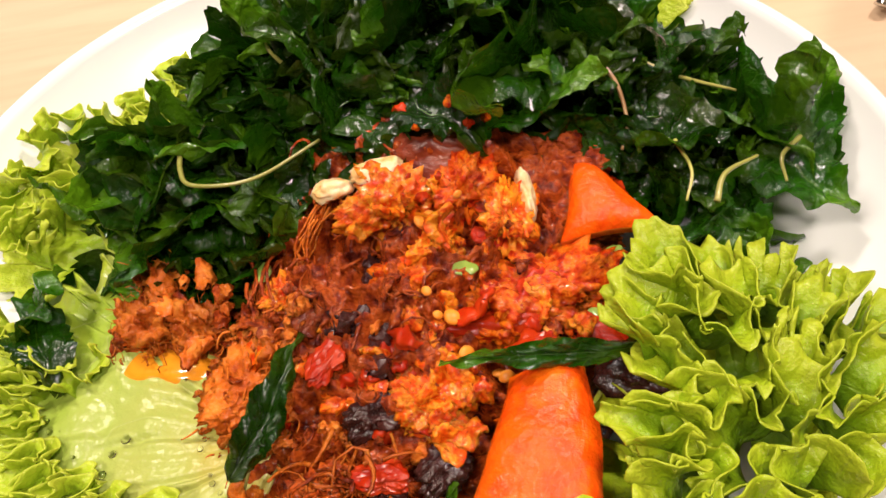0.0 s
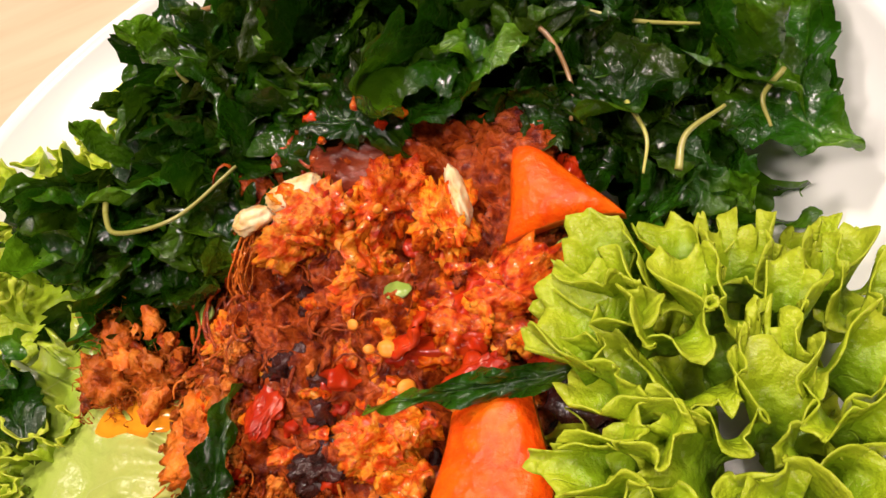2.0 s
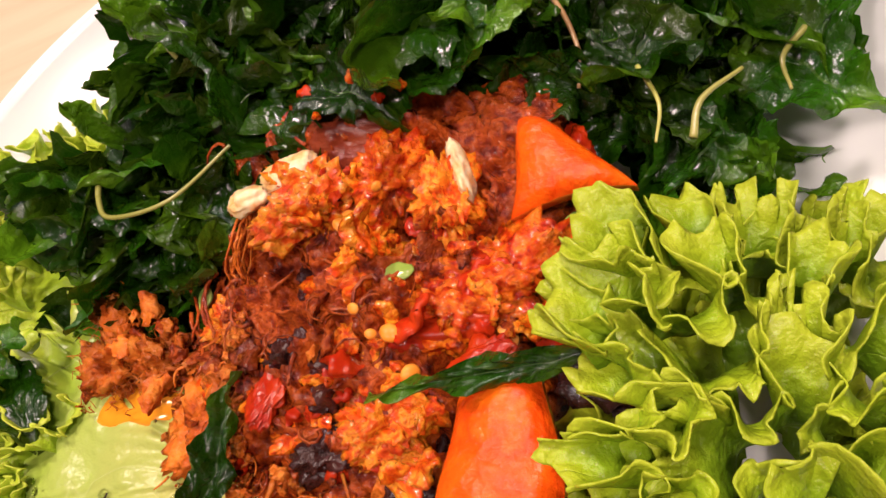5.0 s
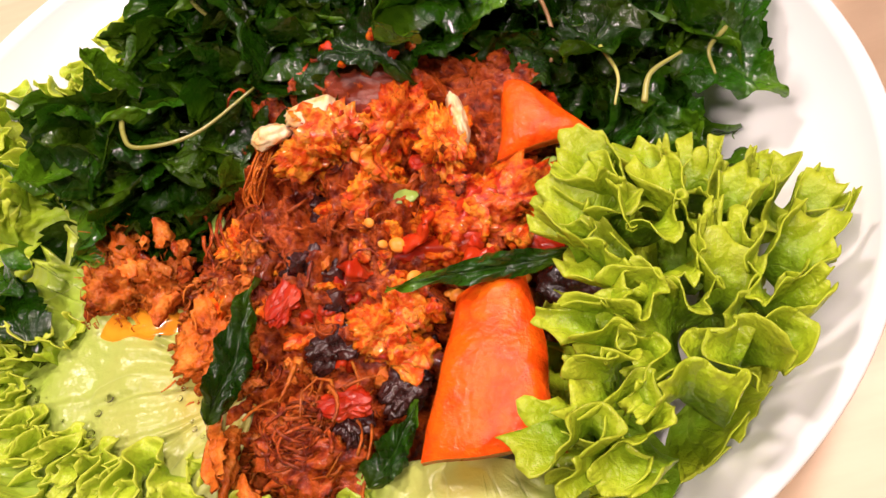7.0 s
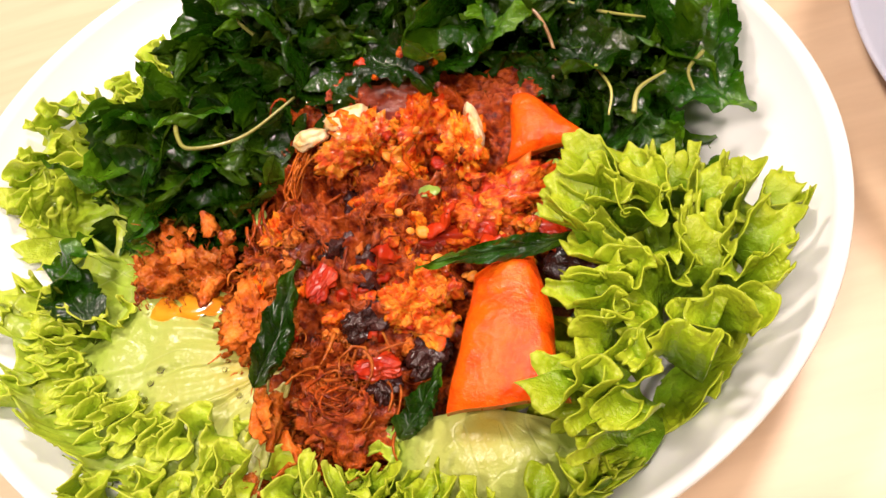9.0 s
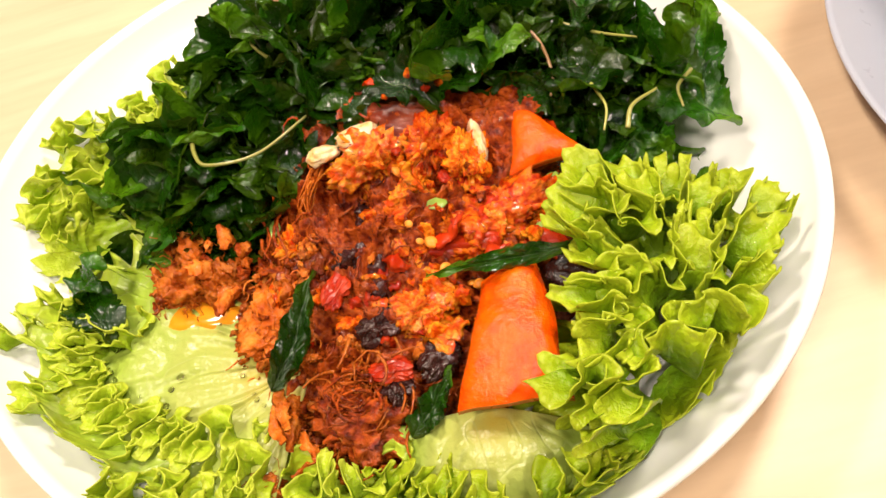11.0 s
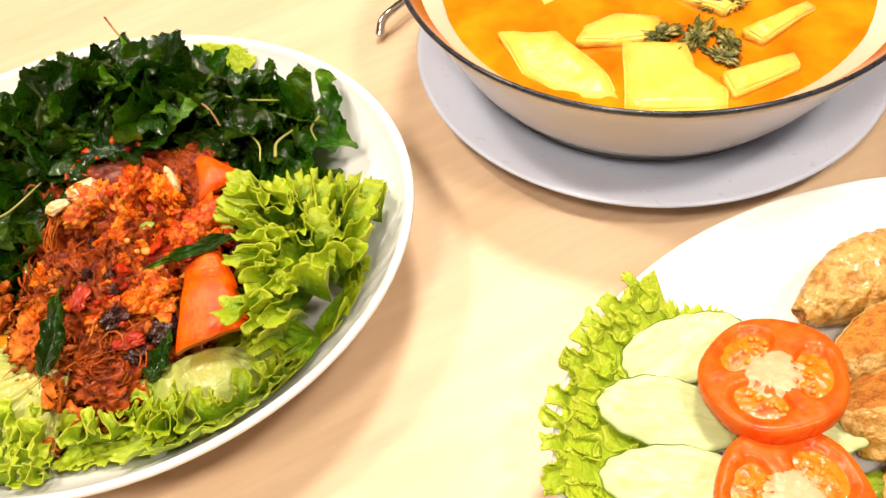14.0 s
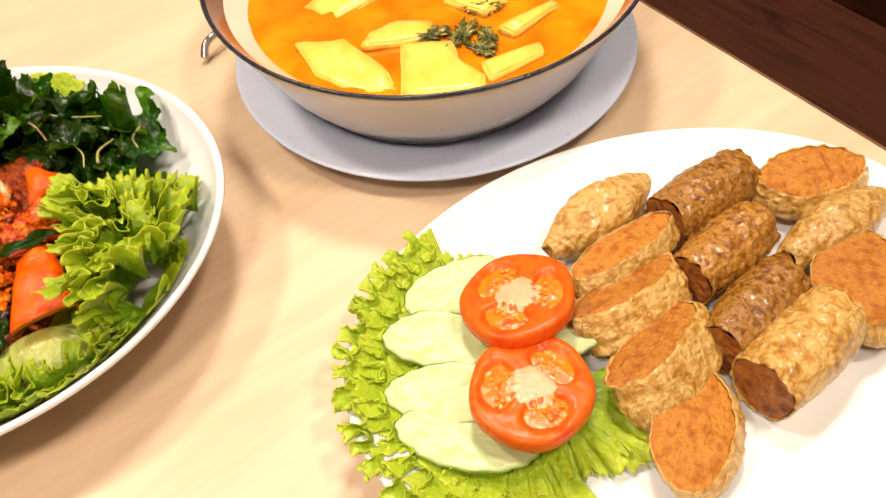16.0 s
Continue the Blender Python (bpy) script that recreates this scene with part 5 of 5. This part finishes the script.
# ---- floss tufts on the lettuce ----
def tuft(cx, cy, cz, height, count, seed, label, wide=0.010):
    rg = random.Random(seed)
    verts, faces = [], []
    v, f = blob_data(wide, wide * 0.9, height * 0.75, seed, 0.5, 2.6, 5, 7)
    verts += [(a + cx, b + cy, c + cz) for a, b, c in v]
    faces += list(f)
    for _ in range(count):
        x, y = cx + rg.gauss(0, wide * 0.5), cy + rg.gauss(0, wide * 0.5)
        h, l = rg.uniform(0, 6.28), rg.uniform(0.003, 0.008)
        up = rg.uniform(0.1, 1.0) * height / 0.012
        pts = [(x + l * t * math.cos(h + 2 * t) * 0.6, y + l * t * math.sin(h + 2 * t) * 0.6, cz + up * l * t + rg.uniform(0, 0.004)) for t in (0, 0.25, 0.5, 0.75, 1)]
        v, f = tube_data(pts, 0.0002 * rg.uniform(0.6, 1.6), 4, 0.5)
        faces += [tuple(q + len(verts) for q in face) for face in f]
        verts += v
    return tagged(mesh_object("floss_tuft", verts, faces, FLOSS), label, "meat floss", "floss tufts")


TU = "fluffy orange-brown fried meat tuft on the lettuce"
tuft(-0.060, -0.036, 0.034, 0.014, 260, 1, TU, 0.0085)
crumbs(-0.060, -0.034, 0.006, 26, (0, 0, 1), 0.6, 1.2, 0.018)
crumbs(-0.045, -0.034, 0.006, 14, (0, 1), 0.6, 1.1, 0.014)
tuft(-0.064, -0.022, 0.036, 0.012, 90, 4, TU, 0.005)
tuft(-0.046, -0.036, 0.034, 0.012, 90, 2, TU, 0.0075)
tuft(-0.022, -0.104, 0.030, 0.006, 60, 3, TU, 0.005)


CR = "thin orange carrot shred at the heap's foot"
for k, (x, y, z, heading, s) in enumerate([(-0.0150, -0.085, 0.044, 25, 1.0), (-0.0120, -0.087, 0.043, 5, 1.1), (-0.0165, -0.090, 0.042, 12, 0.9), (-0.0085, -0.093, 0.040, 40, 0.9), (-0.0050, -0.099, 0.037, 78, 0.8)]):
    v, f = shred_data(0.019 * s, 0.0018, 300 + k)
    tagged(mesh_object("carrot_shred", v, f, FLOSS, where=pose(x, y, z, -18, 20 * k, heading)), CR, "carrot", "carrot shreds")

pool = []
for i in range(16):
    for j in range(48):
        a, r = 2 * math.pi * j / 48, i / 15
        w = 1 + 0.3 * fbm((math.cos(a) * 1.5, math.sin(a) * 1.5, 9), 3)
        x, y = -0.058 + 0.018 * w * r * math.cos(a), -0.046 + 0.008 * w * r * math.sin(a)
        pool.append((x, y, side_leaf(x, y) + 0.0042 - 0.004 * r ** 6))
tagged(mesh_object("oil_pool", pool, grid_faces(16, 48, True), OIL), "orange oily sauce pooled on the lettuce", "sauce", kind="stuff")

rg = random.Random(77)
dv, df = [], []
for _ in range(34):
    a, r = rg.uniform(1.2, 3.6), rg.uniform(0.02, 0.085)
    x, y = -0.012 + r * math.cos(a + 0.9), -0.064 + 0.6 * r * math.sin(a + 0.9)
    v, f = blob_data(1, 1, 0.5, 3, 0.1, 1.0, 2)
    k = rg.uniform(0.0004, 0.0014)
    df += [tuple(q + len(dv) for q in face) for face in f]
    dv += [(x + k * p[0], y + k * p[1], side_leaf(x, y) + 0.0040 + k * p[2]) for p in v]
tagged(mesh_object("water_drops", dv, df, DROP), "clear water drops on the wet lettuce leaf", "water", kind="stuff")


# ---- cold vegetables on the platter ----
def cucumber(cx, cy, cz, a, b, turn, lean_x, lean_y, seed):
    ob = thing("cucumber_slice", pose(cx, cy, cz, 0, 0, turn) @ pose(0, 0, 0, lean_x, lean_y, 0), "pale green slanted cucumber slice with a scalloped edge", "cucumber", "cucumber slices")
    n, rings = 72, [(0.0, 0.0016), (0.3, 0.0017), (0.55, 0.0013), (0.62, 0.0017), (0.9, 0.0017), (0.975, 0.0011), (1.0, 0.0)]
    verts = []
    prof = rings + [(0.975, -0.0013), (0.6, -0.0016), (0.0, -0.0016)]
    for r, z in prof:
        for j in range(n):
            t = 2 * math.pi * j / n
            w = 1 + 0.018 * math.sin(15 * t + seed) + 0.03 * math.sin(3 * t + seed)
            verts.append((a * r * w * math.cos(t), b * r * w * math.sin(t), z + 0.0008 * math.sin(3 * t + seed) * r + 0.0004 * fbm((r * math.cos(t) * 6, r * math.sin(t) * 6, seed), 3)))
    mesh_object("flesh", verts, grid_faces(len(prof), n, True), CUKE, ob)
    skin = []
    for r, z in ((1.003, 0.0009), (1.012, 0.0), (1.003, -0.0009)):
        for j in range(n):
            t = 2 * math.pi * j / n
            w = (1 + 0.018 * math.sin(15 * t + seed) + 0.03 * math.sin(3 * t + seed)) * (1 if math.sin(7 * t + seed * 2) > -0.2 else 0.985)
            skin.append((a * r * w * math.cos(t), b * r * w * math.sin(t), z + 0.0008 * math.sin(3 * t + seed)))
    mesh_object("peel", skin, grid_faces(3, n, True), CUKESKIN, ob, label="thin green peel left in strips")
    return ob


cucumber(0.233, -0.132, 0.0270, 0.026, 0.0142, 5, 8, -4, 1)
cucumber(0.264, -0.174, 0.0270, 0.022, 0.0140, -30, 4, -6, 2)
cucumber(0.216, -0.157, 0.0275, 0.027, 0.0142, -30, 6, 3, 3)
cucumber(0.209, -0.184, 0.0270, 0.028, 0.0146, -28, 5, -3, 4)
cucumber(0.209, -0.206, 0.0260, 0.031, 0.0156, -32, -3, 2, 5)


def tomato(cx, cy, cz, radius, turn, lean_x, lean_y, seed):
    """A thick tomato slice: rounded body with three hollow seed chambers, their gel and seeds, and a pale core."""
    rg = random.Random(seed)
    ob = thing("tomato_slice", pose(cx, cy, cz) @ pose(0, 0, 0, lean_x, lean_y, 0) @ pose(0, 0, 0, 0, 0, turn), "thick red tomato slice leaning on the cucumber", "tomato", "tomato slices")
    n, th = 120, 0.0044
    rr = [0.0, 0.15, 0.22, 0.30, 0.38, 0.46, 0.54, 0.62, 0.69, 0.74, 0.79, 0.84, 0.9, 0.955, 0.985, 1.0, 1.0, 0.985, 0.95, 0.6, 0.0]
    zz = [1] * 13 + [0.96, 0.82, 0.5, -0.5, -0.82, -1, -1, -1]
    cham = [(90, 50), (205, 44), (318, 48)]
    verts = []

    def depth(r, t):
        d = 0.0
        for c, w in cham:
            x = ((math.degrees(t) - c + 180) % 360 - 180) / w
            y = (r - 0.53 - 0.05 * math.cos(x * 2) - 0.05 * noise.noise((x * 2.5, c, seed))) / (0.27 + 0.06 * noise.noise((x * 2, c * 2.0, seed)))
            q = 1 - (abs(x) ** 2.5 + abs(y) ** 2.5)
            d = max(d, min(1.0, max(0.0, q * 3.5)))
        return d

    for k, (r, z) in enumerate(zip(rr, zz)):
        for j in range(n):
            t = 2 * math.pi * j / n
            w = 1 + 0.03 * math.sin(2 * t + seed) + 0.018 * math.sin(5 * t + seed * 2)
            zc = z * th
            if k < 12:
                zc += -0.0026 * depth(r, t) + 0.0003 * fbm((r * math.cos(t) * 5, r * math.sin(t) * 5, seed), 3)
            verts.append((radius * r * w * math.cos(t), radius * r * w * math.sin(t), zc))
    mesh_object("flesh", verts, grid_faces(len(rr), n, True), TOMSKIN, ob)
    gel = None
    for c, w in cham:
        gv = []
        for i in range(9):
            for j in range(40):
                a, q = 2 * math.pi * j / 40, i / 8
                t = radians(c + w * 0.86 * q * math.cos(a))
                r = 0.535 + 0.245 * q * math.sin(a)
                gv.append((radius * r * math.cos(t), radius * r * math.sin(t), th - 0.0013 - 0.0009 * q + 0.0006 * fbm((r * math.cos(t) * 12, r * math.sin(t) * 12, seed + c), 2)))
        gel = mesh_object("seed_gel", gv, grid_faces(9, 40, True), TOMGEL, ob, label="wet orange seed gel")
        for _ in range(7):
            t, r = radians(c + rg.uniform(-0.75, 0.75) * w), rg.uniform(0.36, 0.66)
            sd = new("seed", seed_me)
            sd.parent = gel
            sd.matrix_basis = pose(radius * r * math.cos(t), radius * r * math.sin(t), th - 0.0008, rg.gauss(0, 20), rg.gauss(0, 20), math.degrees(t)) @ Matrix.Scale(0.65, 4)
    cv = []
    for i in range(10):
        for j in range(90):
            t, q = 2 * math.pi * j / 90, i / 9
            arm = 0.40 + 0.36 * max(0, math.cos(3 * t - radians(260))) ** 2 + 0.05 * fbm((math.cos(t) * 3, math.sin(t) * 3, seed), 3)
            cv.append((radius * arm * q * math.cos(t), radius * arm * q * math.sin(t), th + 0.00035 - 0.0005 * q ** 4 - 0.0024 * depth(arm * q, t) * 0.9))
    mesh_object("core", cv, grid_faces(10, 90, True), TOMCORE, ob, label="pale pinkish core")
    return ob


tomato(0.2535, -0.1605, 0.0420, 0.0264, 20, -11, -3, 1)
tomato(0.2390, -0.2040, 0.0405, 0.0268, 65, -5, 2, 2)


# ---- fried rolls ----
def roll_piece(name, start, end, radius, slant0, slant1, skin, fill, seed, label, flat=1.0, spin=0.0, wrinkle=0.0007, group="fried rolls", bulge=0.10, point=0.0):
    """A cut length of fried roll: wrinkled bean-curd skin round a rough filling, its two ends cut straight or aslant (degrees)."""
    a, b = Vector(start), Vector(end)
    axis = (b - a)
    length = axis.length
    d = axis.normalized()
    side = d.cross(Vector((0, 0, 1))).normalized()
    up = side.cross(d)
    m = Matrix((side, d, up)).transposed().to_4x4()
    m.translation = (a + b) / 2
    ob = thing(name, m @ pose(0, 0, 0, 0, spin, 0), label, "fried roll", group)
    n, k = 84, 46
    off = Vector((seed * 2.3, seed, seed * 0.7))
    t0, t1 = math.tan(radians(slant0)), math.tan(radians(slant1))

    def skin_point(v, t, grow):
        r = radius * (0.90 + 1.8 * bulge * math.sin(math.pi * (0.12 + 0.78 * v))) * grow * (1 - point * abs(2 * v - 1) ** 2.2) * (1 + 0.10 * noise.noise((v * 2.5, math.cos(t), math.sin(t) + seed)))
        x, z = r * math.cos(t), r * math.sin(t) * flat
        y = (v - 0.5) * length + (1 - v) * t0 * z + v * t1 * z
        p = Vector((x, y, z))
        q = 0.9 * wrinkle * (1 - abs(noise.noise(p * 170 + off)) * 2.4) + wrinkle * 1.1 * fbm(p * 330 + off, 4)
        return p + Vector((math.cos(t), 0, math.sin(t))) * q

    verts = []
    for i in range(k):
        v = i / (k - 1)
        for j in range(n):
            p = skin_point(v, 2 * math.pi * j / n, 1.0)
            if i in (0, k - 1):
                p.y += (0.0012 if i else -0.0012) * noise.noise(p * 220 + off) * 2
            verts.append(tuple(p))
    s = mesh_object("skin", verts, grid_faces(k, n, True), skin, ob)
    sol = s.modifiers.new("thickness", "SOLIDIFY")
    sol.thickness, sol.offset = 0.0007, -1
    for v, sign in ((0.0, 1), (1.0, -1)):
        fv = []
        for i in range(16):
            q = i / 15
            for j in range(n):
                t = 2 * math.pi * j / n
                p = skin_point(v, t, 1.0)
                c = Vector((0, (v - 0.5) * length, 0))
                w = c.lerp(p, q * 0.97)
                w.y += sign * (0.0009 + 0.0008 * fbm(w * 260 + off, 3) - 0.0006 * q ** 8)
                fv.append(tuple(w))
        mesh_object("filling", fv, grid_faces(16, n, True), fill, ob, label="rough browned cut filling")
    return ob


RS, RD = "slanted slice of golden fried bean-curd roll on the platter", "whole dark brown fried bean-curd roll on the platter"


def slice_piece(x, y, z, turn, tilt, long_r, short_r, thick, skin, fill, seed, label):
    """An oval slanted slice: wrinkled skin round its side, a rough cut face above and below."""
    ob = thing("roll_slice", pose(x, y, z, 0, 0, turn) @ pose(0, 0, 0, tilt, 0, 0), label, "fried roll", "fried roll slices")
    n, k = 96, 14
    off = Vector((seed * 1.7, seed * 0.9, seed))
    verts = []

    def outline(t, h):
        c, s = math.cos(t), math.sin(t)
        p = Vector((long_r * math.copysign(abs(c) ** 0.9, c), short_r * (1 + 0.12 * noise.noise((c * 1.3, s, seed))) * math.copysign(abs(s) ** 1.15, s) + 0.55 * h, h))
        p.x += 0.12 * long_r * noise.noise((h * 90, c, seed)) * c
        q = 0.0007 * (1 - abs(noise.noise(p * 170 + off)) * 2.4) + 0.0008 * fbm(p * 330 + off, 4) + 0.10 * short_r * math.cos(h / thick * math.pi)
        return p + Vector((c, s, 0)) * q

    for i in range(k):
        h = (i / (k - 1) - 0.5) * thick
        for j in range(n):
            p = outline(2 * math.pi * j / n, h)
            if i == k - 1:
                p.z += 0.0002 + 0.0012 * noise.noise(p * 200 + off)
            verts.append(tuple(p))
    s = mesh_object("skin", verts, grid_faces(k, n, True), skin, ob)
    sol = s.modifiers.new("thickness", "SOLIDIFY")
    sol.thickness, sol.offset = 0.0007, -1
    for h, sign in ((thick / 2, 1), (-thick / 2, -1)):
        fv = []
        for i in range(18):
            q = i / 17
            for j in range(n):
                t = 2 * math.pi * j / n
                p = outline(t, h)
                w = Vector((0, 0.55 * h, h)).lerp(p, q * 0.975)
                w.z += sign * (0.0004 + 0.0006 * fbm(w * 230 + off, 3) - 0.0012 * q ** 6)
                fv.append(tuple(w))
        mesh_object("filling", fv, grid_faces(18, n, True), fill, ob, label="rough orange-brown cut filling")
    return ob


roll_piece("fried_roll", (0.284, -0.132, 0.0270), (0.350, -0.112, 0.0300), 0.0138, 0, 0, TOFUSKIN, FILLING, 1, "golden wrinkled end of a fried bean-curd roll beside the slices", flat=0.85, spin=25, point=0.75)
slice_piece(0.315, -0.152, 0.0320, 14, -14, 0.033, 0.0100, 0.010, TOFUSKIN, FILLING, 2, RS)
slice_piece(0.305, -0.177, 0.0290, 12, -24, 0.030, 0.0112, 0.018, TOFUSKIN, FILLING, 3, RS)
slice_piece(0.302, -0.210, 0.0280, 24, -26, 0.030, 0.0120, 0.020, TOFUSKIN, FILLING, 4, RS)
slice_piece(0.298, -0.242, 0.0230, 50, 2, 0.029, 0.0165, 0.011, TOFUSKIN, FILLING, 5, RS)
slice_piece(0.423, -0.150, 0.0310, -12, 10, 0.028, 0.014, 0.012, TOFUSKIN, FILLING, 6, RS)
slice_piece(0.406, -0.211, 0.0290, 55, -8, 0.030, 0.020, 0.012, TOFUSKIN, FILLING, 8, RS)
roll_piece("fried_roll", (0.383, -0.184, 0.0270), (0.448, -0.172, 0.0290), 0.0120, 20, 20, TOFUSKIN, FILLING, 7, "golden wrinkled fried bean-curd roll on the platter", flat=0.9, point=0.6)
roll_piece("fried_roll", (0.344, -0.141, 0.0285), (0.396, -0.128, 0.0290), 0.0138, 5, 0, DARKSKIN, DARKFILL, 11, RD)
roll_piece("fried_roll", (0.334, -0.176, 0.0285), (0.384, -0.160, 0.0285), 0.0132, 5, 0, DARKSKIN, DARKFILL, 12, RD)
roll_piece("fried_roll", (0.327, -0.214, 0.0275), (0.376, -0.193, 0.0280), 0.0128, 5, 0, DARKSKIN, DARKFILL, 13, RD)
roll_piece("fried_roll", (0.331, -0.238, 0.0290), (0.384, -0.220, 0.0295), 0.0150, 5, 0, TOFUSKIN, DARKFILL, 14, "blistered golden-brown fried bean-curd roll on the platter")


# ---- serving spoon behind the bowl ----
spoon = thing("serving_spoon", pose(0, 0, 0), "polished steel spoon lying behind the soup bowl", "spoon")
v, f = tube_data(curve_points([(0.158, 0.137, 0.004), (0.162, 0.143, 0.010), (0.172, 0.150, 0.012), (0.205, 0.176, 0.009), (0.245, 0.206, 0.006)], 0), 0.0028, 10, 0.8)
mesh_object("handle", v, f, STEEL, spoon)
v, f = blob_data(0.030, 0.019, 0.004, 3, 0.0, 1.0, 3)
mesh_object("spoon_bowl", v, f, STEEL, spoon, where=pose(0.268, 0.222, 0.0045, 0, 0, 36))
